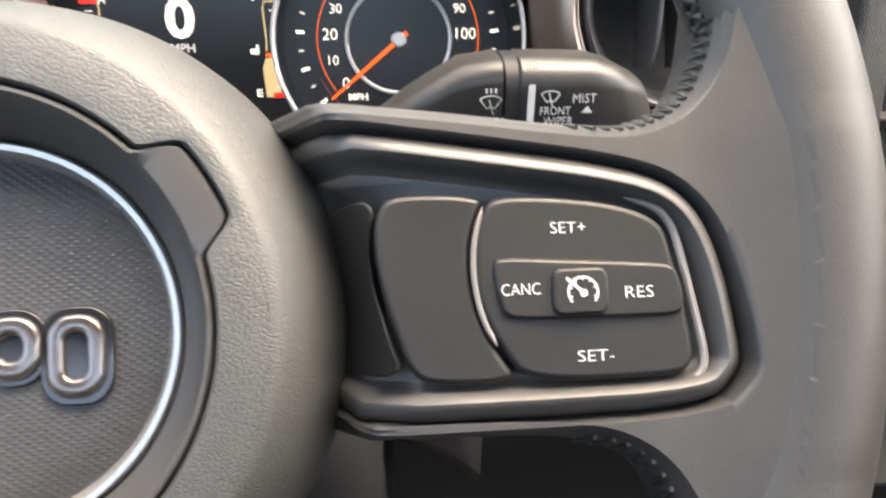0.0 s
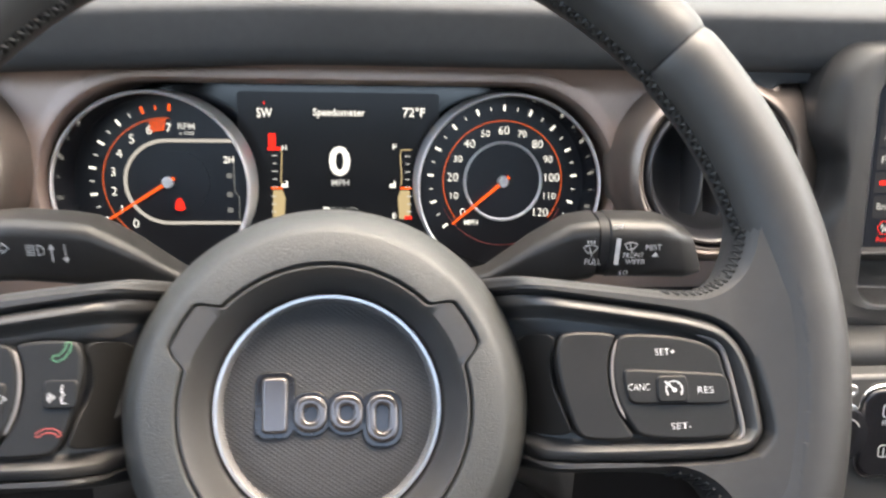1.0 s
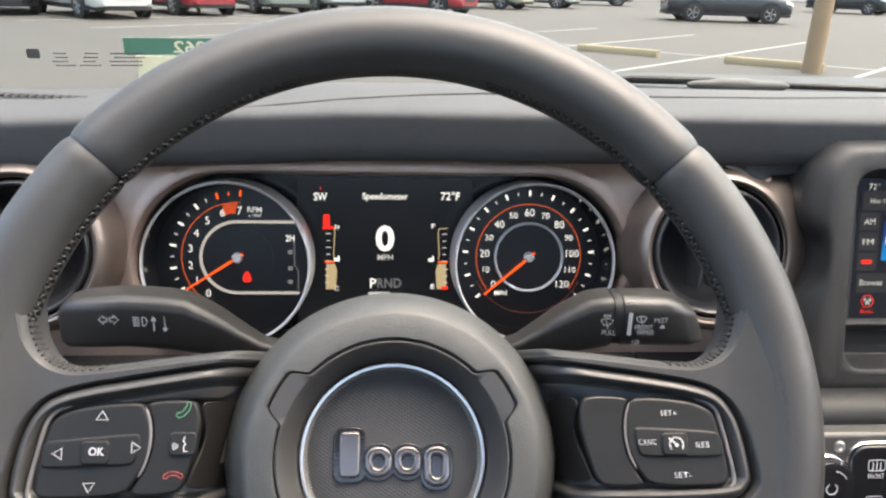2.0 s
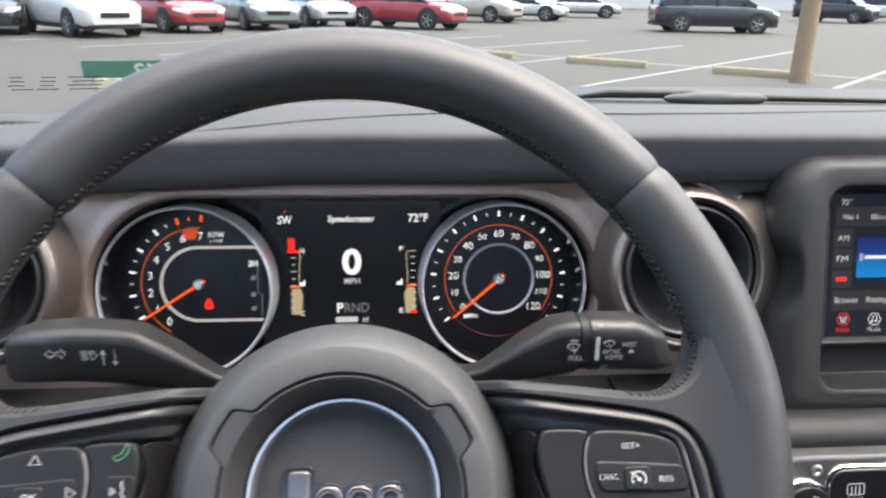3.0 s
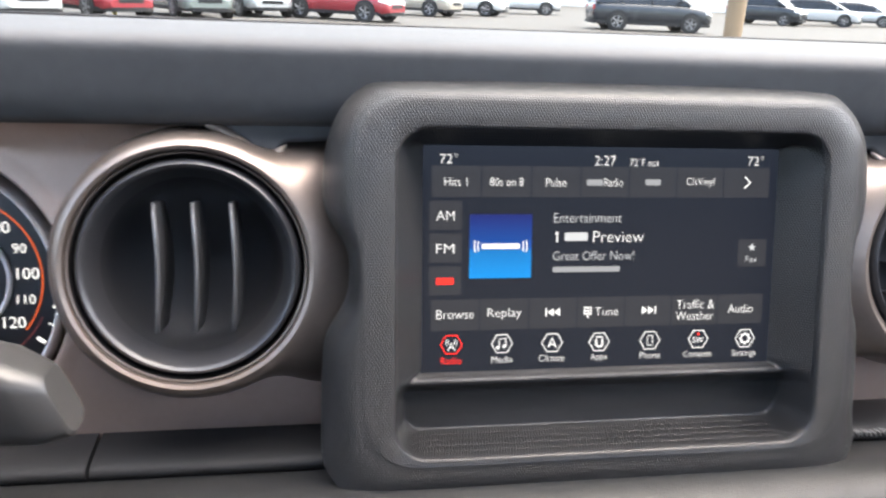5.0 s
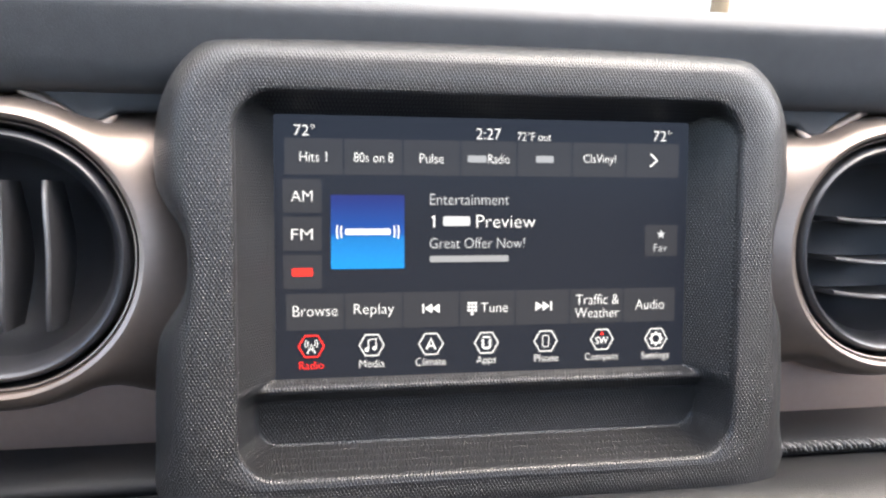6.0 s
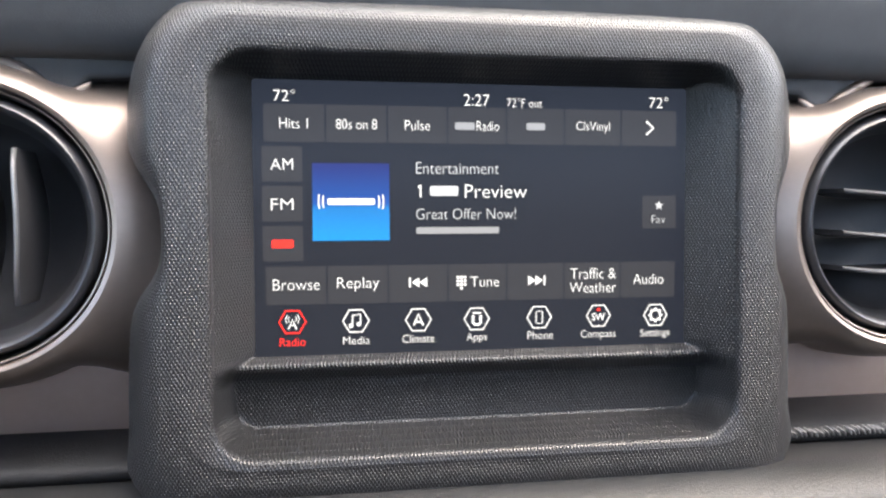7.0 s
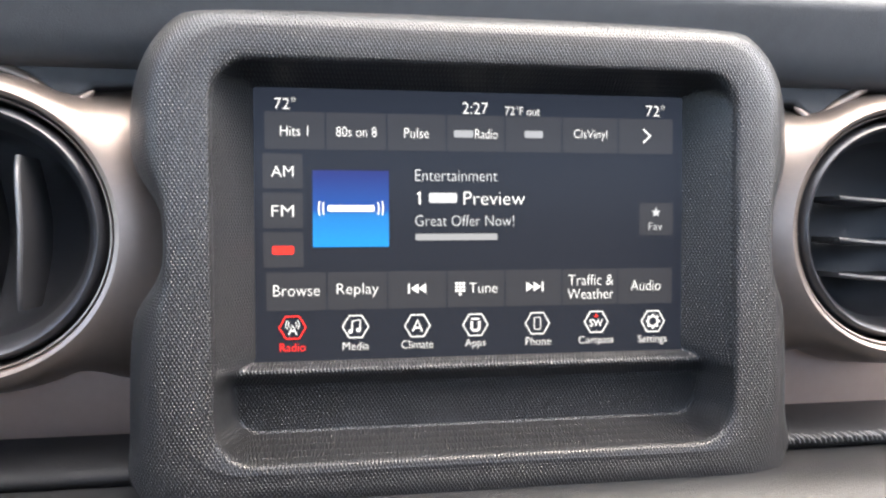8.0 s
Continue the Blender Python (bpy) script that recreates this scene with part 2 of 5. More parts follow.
def offset(o, k):
    """The outline moved outwards by k (inwards where negative)."""
    s = 1 if area(o) > 0 else -1
    out = []
    n = len(o)
    for i in range(n):
        a, p, b = Vector(o[i - 1]), Vector(o[i]), Vector(o[(i + 1) % n])
        e, f = (p - a).normalized(), (b - p).normalized()
        nn = Vector((e.y + f.y, -e.x - f.x))
        nn = nn.normalized() if nn.length > 1e-9 else Vector((e.y, -e.x))
        c = max(0.5, nn.dot(Vector((e.y, -e.x))))
        out.append(tuple(p + nn * (k * s / c)))
    return out


def smooth(o, times=2):
    """Round the corners of an outline by cutting them."""
    for _ in range(times):
        out = []
        for a, b in zip(o, o[1:] + o[:1]):
            out += [(a[0] * 0.75 + b[0] * 0.25, a[1] * 0.75 + b[1] * 0.25), (a[0] * 0.25 + b[0] * 0.75, a[1] * 0.25 + b[1] * 0.75)]
        o = out
    return o


def mirror(o):
    return [(-u, v) for u, v in reversed(o)]


def rrect(u, v, w, h, r, n=6):
    out = []
    for cx, cy, a0 in ((u + w / 2 - r, v + h / 2 - r, 0), (u - w / 2 + r, v + h / 2 - r, 90), (u - w / 2 + r, v - h / 2 + r, 180), (u + w / 2 - r, v - h / 2 + r, 270)):
        for i in range(n + 1):
            a = radians(a0 + 90 * i / n)
            out.append((cx + r * math.cos(a), cy + r * math.sin(a)))
    return out


def disc(u, v, r, n=48):
    return [(u + r * math.cos(2 * math.pi * i / n), v + r * math.sin(2 * math.pi * i / n)) for i in range(n)]


def polar(o, cu, cv, n=240, phase=0.0):
    """An outline seen from a point inside, sampled at even angles."""
    out = []
    for i in range(n):
        a = 2 * math.pi * (i + phase) / n
        dx, dy = math.cos(a), math.sin(a)
        best = 0.0
        for (x0, y0), (x1, y1) in zip(o, o[1:] + o[:1]):
            x0, y0, x1, y1 = x0 - cu, y0 - cv, x1 - cu, y1 - cv
            den = dx * (y1 - y0) - dy * (x1 - x0)
            if abs(den) < 1e-12:
                continue
            k = (x0 * (y1 - y0) - y0 * (x1 - x0)) / den
            s = (x0 * dy - y0 * dx) / den
            if k > 0 and -1e-6 <= s <= 1 + 1e-6:
                best = max(best, k)
        out.append((cu + best * dx, cv + best * dy))
    if len(o) == 4:  # keep the corners sharp
        for x, y in o:
            a = math.atan2(y - cv, x - cu) % (2 * math.pi)
            out[round(a / (2 * math.pi) * n) % n] = (x, y)
    return out


def plate(bm, o, d0, d1, bevel=0.0005, back=False):
    """A slab with the given outline from depth d0 to d1, its front edge rounded."""
    if area(o) < 0:
        o = list(reversed(o))
    loops = [[P(u, v, d0) for u, v in o]]
    if bevel > 0:
        for k in (0.0, 0.3, 0.65, 1.0):
            a = k * math.pi / 2
            loops.append([P(u, v, d1 - bevel + bevel * math.sin(a)) for u, v in offset(o, -bevel * (1 - math.cos(a)))])
    else:
        loops.append([P(u, v, d1) for u, v in o])
    rings(bm, loops, cap_first=back, cap_last=True)
    return bm


def lathe(bm, profile, u=0.0, v=0.0, n=72, a0=0.0, a1=360.0):
    """Turn a profile of (radius, depth) about the axis through (u, v)."""
    full = abs(a1 - a0) >= 360
    loops = []
    for r, d in profile:
        loops.append([P(u + r * math.cos(radians(a0 + (a1 - a0) * i / n)), v + r * math.sin(radians(a0 + (a1 - a0) * i / n)), d) for i in range(n if full else n + 1)])
    rings(bm, loops, closed=full)
    return bm


def tube(bm, pts, r, n=8, closed=False):
    """A round bar along points."""
    pts = [Vector(p) for p in pts]
    loops = []
    m = len(pts)
    for i, p in enumerate(pts):
        a, b = (pts[i - 1], pts[(i + 1) % m]) if closed else (pts[max(0, i - 1)], pts[min(m - 1, i + 1)])
        t = (b - a).normalized()
        s = t.cross(Vector((0.31, 0.9, 0.22))).normalized()
        w = t.cross(s)
        rr = r[i] if isinstance(r, (list, tuple)) else r
        loops.append([p + s * (rr * math.cos(2 * math.pi * k / n)) + w * (rr * math.sin(2 * math.pi * k / n)) for k in range(n)])
    if closed:
        loops.append(loops[0])
        rings(bm, loops)
        bmesh.ops.remove_doubles(bm, verts=bm.verts, dist=1e-7)
    else:
        rings(bm, loops, cap_first=True, cap_last=True)
    return bm


def stroke(bm, pts, width, d, thick=0.0002, closed=False):
    """A flat printed line of even width along (u, v) points."""
    n = len(pts)
    left, right = [], []
    for i in range(n):
        a = Vector(pts[i - 1] if (i or closed) else pts[i])
        b = Vector(pts[(i + 1) % n] if (i < n - 1 or closed) else pts[i])
        t = (b - a).normalized()
        q = Vector((-t.y, t.x)) * (width / 2)
        p = Vector(pts[i])
        left.append(p + q)
        right.append(p - q)
    loops = [[P(*q, d) for q in left], [P(*q, d + thick) for q in left], [P(*q, d + thick) for q in right], [P(*q, d) for q in right]]
    if closed:
        loops = [lp + [lp[0]] for lp in loops]
    rings(bm, loops, closed=False)
    return bm


def arc(u, v, r, a0, a1, n=24):
    return [(u + r * math.cos(radians(a0 + (a1 - a0) * i / n)), v + r * math.sin(radians(a0 + (a1 - a0) * i / n))) for i in range(n + 1)]


def box(bm, x0, x1, y0, y1, z0, z1, bevel=0.0):
    vs = bmesh.ops.create_cube(bm, size=1.0)["verts"]
    for v in vs:
        v.co = Vector(((x0 + x1) / 2 + v.co.x * (x1 - x0), (y0 + y1) / 2 + v.co.y * (y1 - y0), (z0 + z1) / 2 + v.co.z * (z1 - z0)))
    if bevel:
        es = list({e for v in vs for e in v.link_edges})
        bmesh.ops.bevel(bm, geom=es, offset=bevel, segments=2, affect="EDGES")
    return bm


def words(name, s, u, v, w, h, d, material, parent, weight=0.0, flip=False):
    """Writing whose box is w by h, centred on (u, v), lying at depth d."""
    cu = bpy.data.curves.new(name, "FONT")
    cu.body = s
    cu.offset = weight
    cu.resolution_u = 3
    tmp = bpy.data.objects.new(name, cu)
    me = bpy.data.meshes.new_from_object(tmp)
    bpy.data.objects.remove(tmp)
    co = np.array([p.co[:] for p in me.vertices])
    lo, hi = co.min(0), co.max(0)
    mid = (lo + hi) / 2
    sx = w / (hi[0] - lo[0]) if w else h / (hi[1] - lo[1])
    sy = h / (hi[1] - lo[1])
    for p in me.vertices:
        a = (p.co.x - mid[0]) * sx
        p.co = P(u + (-a if flip else a), v + (p.co.y - mid[1]) * sy, d)
    me.materials.append(material)
    ob = new(name, me)
    ob.parent = parent
    return ob


def mark(name, o, d, material, parent, thick=0.0003, label=""):
    return part(name, plate(bmesh.new(), o, d, d + thick, 0.0), material, parent, label)


def bar(name, u, v, w, h, d, material, parent, thick=0.0002, corner=0.2):
    return mark(name, rrect(u, v, w, h, min(w, h) * corner, 3), d, material, parent, thick)


def bow(pts, times=3):
    """An open run of points with its corners eased."""
    for _ in range(times):
        out = [pts[0]]
        for a, b in zip(pts, pts[1:]):
            out += [(a[0] * 0.75 + b[0] * 0.25, a[1] * 0.75 + b[1] * 0.25), (a[0] * 0.25 + b[0] * 0.75, a[1] * 0.25 + b[1] * 0.75)]
        pts = out + [pts[-1]]
    return pts


def taper(n, r):
    return [r * max(0.15, min(1.0, 6 * min(i, n - 1 - i) / n)) for i in range(n)]


DASH = pose(0, 0, 0, -TILT, 0, 0)


def at_dash(u, v, d):
    return DASH @ Matrix.Translation(P(u, v, d))


# ---- cabin ----
def profile_run(name, prof, x0, x1, material, label, category="", kind="", parent=None, n=40, bow=0.0, drop=0.0):
    """A profile of (y, z) points run across the car; bow: how far its ends lie back."""
    bm = bmesh.new()
    loops = []
    for i in range(n + 1):
        x = x0 + (x1 - x0) * i / n
        k = bow * ((x - (x0 + x1) / 2) / ((x1 - x0) / 2)) ** 2
        loops.append([(x, y - k, z - drop * max(0.0, min(1.0, (-0.42 - x) / 0.22))) for y, z in prof])
    rings(bm, loops, cap_first=True, cap_last=True)
    return part(name, bm, material, parent, label)


dash = thing("dashboard", pose(0, 0, 0), "black soft-touch dashboard with bronze metallic trim", "dashboard", kind="structure")
pad_prof = smooth([(0.07, 0.046), (0.035, 0.0465), (0.018, 0.05), (0.0135, 0.058), (0.0118, 0.068), (0.0105, 0.0775), (0.0105, 0.0808), (0.0122, 0.0832), (0.0165, 0.085), (0.026, 0.0862), (0.06, 0.088), (0.12, 0.086), (0.2, 0.077), (0.3, 0.045), (0.3, 0.04), (0.15, 0.042)], 2)
profile_run("upper_pad", pad_prof, -0.86, 0.72, M_PAD, "padded black vinyl dash top", parent=dash, drop=0.01)
low_prof = smooth([(0.05, -0.097), (0.0, -0.098), (-0.014, -0.094), (-0.036, -0.087), (-0.052, -0.09), (-0.06, -0.1), (-0.056, -0.112), (-0.03, -0.12), (0.03, -0.124), (0.06, -0.122)], 2)
profile_run("lower_beam", low_prof, -0.86, 0.72, M_LOWER, "dark grey moulded lower dash", parent=dash)
profile_run("knee_panel", [(-0.026, -0.119), (0.0, -0.3), (0.06, -0.3), (0.05, -0.119)], -0.86, 0.72, M_BLACK, "matt black panel below the dash", parent=dash)
shelf = smooth([(0.06, -0.085), (0.012, -0.087), (-0.006, -0.0885), (-0.0105, -0.0925), (-0.006, -0.098), (0.06, -0.098)], 2)
profile_run("shelf_strip", shelf, -0.86, -0.218, M_STRIP, parent=dash, label="black grained strip under the trim")
profile_run("shelf_strip", shelf, -0.2165, 0.72, M_STRIP, parent=dash, label="black grained strip under the trim")

seam = [(-0.56, 0.016), (-0.5, 0.02), (-0.46, 0.026), (-0.42, 0.038), (-0.37, 0.055), (-0.33, 0.0655), (-0.28, 0.066), (-0.2, 0.066), (-0.12, 0.073), (0.0, 0.093), (0.15, 0.108), (0.4, 0.112)]
top_z = lambda x, y: (0.0862 + (y - 0.026) * 0.053 if y < 0.06 else 0.088 - (y - 0.06) * 0.033) - 0.01 * max(0.0, min(1.0, (-0.42 - x) / 0.22)) - (0.0012 if y < 0.026 else 0.0)
part("pad_seam", tube(bmesh.new(), [(x, y, top_z(x, y) + 0.0002) for x, y in seam], 0.0006, 6), M_BLACK, dash, "dark seam line in the dash top")

grille = part("defroster_grille", plate(bmesh.new(), rrect(0, 0, 0.17, 0.02, 0.006), -0.004, 0.0008, 0.0006), M_BLACK, dash, "dark ribbed defroster grille in the dash top")
grille.matrix_local = pose(-0.675, 0.083, 0.0772, -90 - 2, 0, -8)
for i in range(28):
    rib = part("slat", tube(bmesh.new(), [P(-0.08 + 0.0057 * i, -0.007, 0.0008), P(-0.0785 + 0.0057 * i, 0.0, 0.0022), P(-0.077 + 0.0057 * i, 0.007, 0.0008)], 0.0011, 6), M_LOWER, grille)

# bronze trim with the opening for the instruments
CL = (-0.3956, -0.0175)
opening = rrect(CL[0], CL[1], 0.337, 0.1218, 0.0606, 14)
TOP, BOT = 0.054, -0.093


def trim_region(bm, x0, x1, hole, c, lips):
    """A stretch of the trim between x0 and x1 round one opening."""
    outer = polar([(x0, BOT), (x1, BOT), (x1, TOP), (x0, TOP)], *c)
    near = polar(offset(hole, lips[0][0]), *c)
    loops = [[P(u, v, -0.072) for u, v in outer]]
    for k in (0.0, 0.08, 0.16, 0.25, 0.35, 0.45, 0.55, 0.7, 0.85):
        loops.append([])
        for a, b in zip(outer, near):
            u, v = a[0] + (b[0] - a[0]) * k, a[1] + (b[1] - a[1]) * k
            low = max(0.0, (-0.045 - v) / 0.048)
            high = max(0.0, (v - 0.04) / 0.014)  # the top leans forward to meet the padding
            loops[-1].append(P(u, v, -0.03 - 0.006 * low * low + 0.011 * high * high))
    for k, d in lips:
        loops.append([P(u, v, d) for u, v in polar(offset(hole, k), *c)])
    rings(bm, loops)


LIP = ((0.0085, -0.03), (0.005, -0.0285), (0.002, -0.029), (0.0005, -0.032), (0.0, -0.036), (0.0, -0.092))
VLIP = ((0.0, -0.03), (0.0, -0.04))
VENTS = ((-0.1727, -0.0044, 0), (0.1745, -0.0046, 90), (-0.625, -0.005, 0))
for x0, x1, hole, c, lips in ((-0.574, -0.2172, opening, CL, LIP), *((x0, x1, disc(u, v, 0.0445, 96), (u, v), VLIP) for x0, x1, (u, v, a) in ((-0.2172, -0.06, VENTS[0]), (0.06, 0.2875, VENTS[1]), (-0.86, -0.574, VENTS[2])))):
    bm = bmesh.new()
    trim_region(bm, x0, x1, hole, c, lips)
    part("trim_panel", bm, M_BRONZE, dash, "satin bronze metallic trim").matrix_local = DASH
bm = plate(bmesh.new(), [(0.2875, BOT), (0.78, BOT), (0.78, TOP), (0.2875, TOP)], -0.036, -0.03, 0.0)
part("trim_panel", bm, M_BRONZE, dash, "satin bronze metallic trim").matrix_local = DASH


bm = plate(bmesh.new(), [(-0.86, -0.1), (0.72, -0.1), (0.72, 0.062), (-0.86, 0.062)], -0.13, -0.11, 0.0, True)
part("core", bm, M_BLACK, dash, "black structure inside the dash").matrix_local = DASH


def air_vent(u, v, turn, inward, blades):
    """A round vent: bronze flare that eases down towards the display, black channel, turning barrel and three bowed blades."""
    t = thing("air_vent", at_dash(u, v, -0.03) @ pose(0, 0, 0, 0, turn, 0), "round black air vent with a bronze ring", "air vent", "round dash vents")
    steep = [(0.0585, -0.009), (0.0582, 0.0), (0.0576, 0.006), (0.0567, 0.0135), (0.0554, 0.0205), (0.0535, 0.0262), (0.0512, 0.0297), (0.0489, 0.0308), (0.0475, 0.0301), (0.0469, 0.0278), (0.0466, 0.025)]
    gentle = [(0.096, -0.009), (0.094, 0.002), (0.085, 0.0085), (0.0745, 0.016), (0.0645, 0.0225), (0.0565, 0.0272), (0.0518, 0.03), (0.0491, 0.0308), (0.0475, 0.0301), (0.0469, 0.0278), (0.0466, 0.025)]
    loops = [[] for _ in steep]
    for i in range(96):
        a = 2 * math.pi * i / 96
        w = max(0.0, min(1.0, (math.cos(a - inward) - 0.45) / 0.45)) if inward is not None else 0.0
        w = w * w * (3 - 2 * w)
        for lp, (r0, d0), (r1, d1) in zip(loops, steep, gentle):
            r = r0 + (r1 - r0) * w
            lp.append(P(r * math.cos(a), r * math.sin(a), d0 + (d1 - d0) * w))
    bm = bmesh.new()
    rings(bm, loops)
    part("flare", bm, M_BRONZE_DIM, t, "brushed bronze ring")
    part("collar", lathe(bmesh.new(), [(0.0466, 0.025), (0.0464, 0.0276), (0.0459, 0.0278), (0.0456, 0.0262), (0.0453, 0.02), (0.045, 0.014), (0.0415, 0.0125)]), M_BLACK, t, "satin black channel")
    part("collar_edge", lathe(bmesh.new(), [(0.0466, 0.0275), (0.0463, 0.0286), (0.0458, 0.0284), (0.0456, 0.0276)]), M_BRONZE_DIM, t, "thin bronze edge")
    # the turning barrel
    barrel = part("barrel", lathe(bmesh.new(), [(0.0446, 0.012), (0.0444, 0.02), (0.0438, 0.0262), (0.0429, 0.0285), (0.0418, 0.0292), (0.0408, 0.0286), (0.0398, 0.0268), (0.0386, 0.0235), (0.0374, 0.0205), (0.0364, 0.0175)], 0.0, 0.0), M_BARREL, t, "grey-black barrel rim")
    part("throat", lathe(bmesh.new(), [(0.0364, 0.0175), (0.035, 0.011), (0.031, 0.003), (0.02, -0.002), (0.0, -0.004)], 0.0, 0.0), M_THROAT, barrel)
    for x in blades:
        bm = bmesh.new()
        loops = []
        for i in range(17):
            s = -1 + i / 8
            bow = 0.0018 * (1 - s * s)
            hv = s * 0.0262
            f = 0.0318 - 0.0045 * s ** 4
            loops.append([P(x + bow - 0.0011, hv, f - 0.03 + 0.012 * s * s), P(x + bow - 0.0009, hv, f - 0.0007), P(x + bow - 0.0003, hv, f), P(x + bow + 0.0003, hv, f), P(x + bow + 0.0009, hv, f - 0.0007), P(x + bow + 0.0011, hv, f - 0.03 + 0.012 * s * s)])
        rings(bm, loops, cap_first=True, cap_last=True)
        bl = part("blade", bm, M_BLADE, t)
        # a paler line along the blade's front edge
        part("blade_edge", tube(bmesh.new(), [P(x + 0.0018 * (1 - s * s), s * 0.0257, 0.0318 - 0.0045 * s ** 4) for s in [-1 + i / 6 for i in range(13)]], [0.0002] + [0.0006] * 11 + [0.0002], 6), M_EDGE, bl, "lighter grey satin blade edge")
    return t


for (u, v, a), inward, blades in zip(VENTS, (0.0, 1.5 * math.pi, None), ((-0.0132, 0.0016, 0.0164), (-0.0128, 0.0038, 0.018), (-0.0148, 0.0, 0.0148))):
    air_vent(u, v, a, inward, blades)

for side in (-1, 1):
    lower = [(0.112, 0.0475), (0.134, 0.0465), (0.1385, 0.0425), (0.1425, 0.041), (0.147, 0.0432), (0.153, 0.048), (0.16, 0.0522), (0.168, 0.0548)]
    o = [(side * u, v) for u, v in lower + [(0.168, 0.064), (0.112, 0.064)]]
    part("pad_corner", plate(bmesh.new(), o, -0.032, -0.0115, 0.002), M_PAD, dash, "padded corner beside the display").matrix_local = DASH
    o = [(side * u, v) for u, v in [(0.104, 0.049)] + lower[:2] + [(0.137, 0.0445)] + [(0.1745 + 0.0565 * math.cos(radians(a)), -0.0045 + 0.0565 * math.sin(radians(a))) for a in range(128, 236, 4)] + [(0.137, -0.053), (0.104, -0.053)]]
    part("trim_corner", plate(bmesh.new(), o, -0.034, -0.024, 0.002), M_BRONZE, dash, "bronze trim between vent and display").matrix_local = DASH
    lip = bow(lower[1:], 2)
    part("trim_lip", tube(bmesh.new(), [P(side * u, v - 0.0012, -0.0122) for u, v in lip], taper(len(lip), 0.0022), 10), M_BRONZE_DIM, dash, "bright bronze lip").matrix_local = DASH
random.seed(2)
x = 0.112
while x < 0.42:
    j, k = random.uniform(-0.0006, 0.0006), random.uniform(0.7, 1.15)
    tb = tube(bmesh.new(), [(x - 0.0014, -0.0088, -0.0886 + j), (x + 0.0004, -0.0108, -0.0898 + j), (x + 0.0018 * k, -0.0106, -0.0918 + j / 2)], [0.0003, 0.0007 * k, 0.0004], 5)
    part("stitch", tb, M_CORD, dash)
    x += random.uniform(0.0016, 0.0028)

# ---- windscreen, cowl and shell ----
GB, GT = 0.255, 0.02


def screen_at(x, s):
    """A point of the windscreen: x across, s from its foot (0) to its head (1)."""
    return Vector((x, GB + (GT - GB) * s - 0.12 * (x / 0.75) ** 2, 0.055 + 0.48 * s))


bm = bmesh.new()
rings(bm, [[screen_at(-0.78 + 1.5 * i / 30, s / 8) for i in range(31)] for s in range(9)], closed=False)
ws = finish(bm, "windscreen", M_GLASS)
tagged(ws, "curved windscreen above the dashboard, darkened to dim the outside view", "windscreen", kind="structure")
# daylight enters undimmed; only the view through the pane is darkened
ws.visible_shadow = False
bm = bmesh.new()
box(bm, -0.9, -0.84, -1.02, 0.3, -0.85, 0.08)
tagged(finish(bm, "door_panel", M_CABIN), "dark driver door lining", "door", kind="structure")
# unseen; its top is raised to keep side light off the lower dash
bm = bmesh.new()
box(bm, 0.72, 0.78, -1.02, 0.3, -0.85, 0.22)
tagged(finish(bm, "door_panel", M_CABIN), "unseen dark passenger door, raised to block low side light", "door", kind="structure")
# unseen roof; the gap is added to light the dash from above
bm = bmesh.new()
box(bm, -0.9, 0.78, -1.02, -0.3, 0.53, 0.56)
box(bm, -0.9, 0.78, -0.01, 0.05, 0.53, 0.56)
tagged(finish(bm, "ceiling", M_ROOF), "unseen grey roof with an added gap that lets skylight onto the dash", "ceiling", kind="structure")
bm = bmesh.new()
box(bm, -0.9, 0.78, -1.02, 0.3, -0.9, -0.85)
tagged(finish(bm, "floor", M_CARPET), "dark carpeted cabin floor", "floor", kind="structure")
# unseen wall; the opening's height sets how much light comes from behind
bm = bmesh.new()
box(bm, -0.9, 0.78, -1.02, -0.98, -0.9, 0.25)
box(bm, -0.9, 0.78, -1.02, -0.98, 0.46, 0.53)
tagged(finish(bm, "wall_rear", M_CARPET), "unseen dark rear wall, its opening sized to set the light from behind", "wall", kind="structure")
bm = bmesh.new()
box(bm, -0.9, 0.78, 0.28, 0.34, -0.9, 0.02)
tagged(finish(bm, "wall_front", M_CARPET), "dark bulkhead behind the dashboard", "wall", kind="structure")
for x in (-0.86, 0.74):
    bm = bmesh.new()
    tube(bm, [(x, 0.16, 0.04), (x, 0.05, 0.29), (x, -0.06, 0.55)], 0.03, 10)
    tagged(finish(bm, "pillar", M_CABIN), "dark windscreen pillar", "pillar", kind="structure")
    bm = bmesh.new()
    box(bm, x - 0.03, x + 0.03, -0.95, -0.85, 0.0, 0.54, 0.01)
    tagged(finish(bm, "pillar", M_CABIN), "dark door pillar", "pillar", kind="structure")

# ---- instruments ----
cluster = thing("instrument_cluster", at_dash(CL[0], CL[1], -0.092), "lit instrument cluster with two round dials", "instrument cluster")
FD = 0.0045  # face depth


def cu(u, v):
    return u - CL[0], v - CL[1]


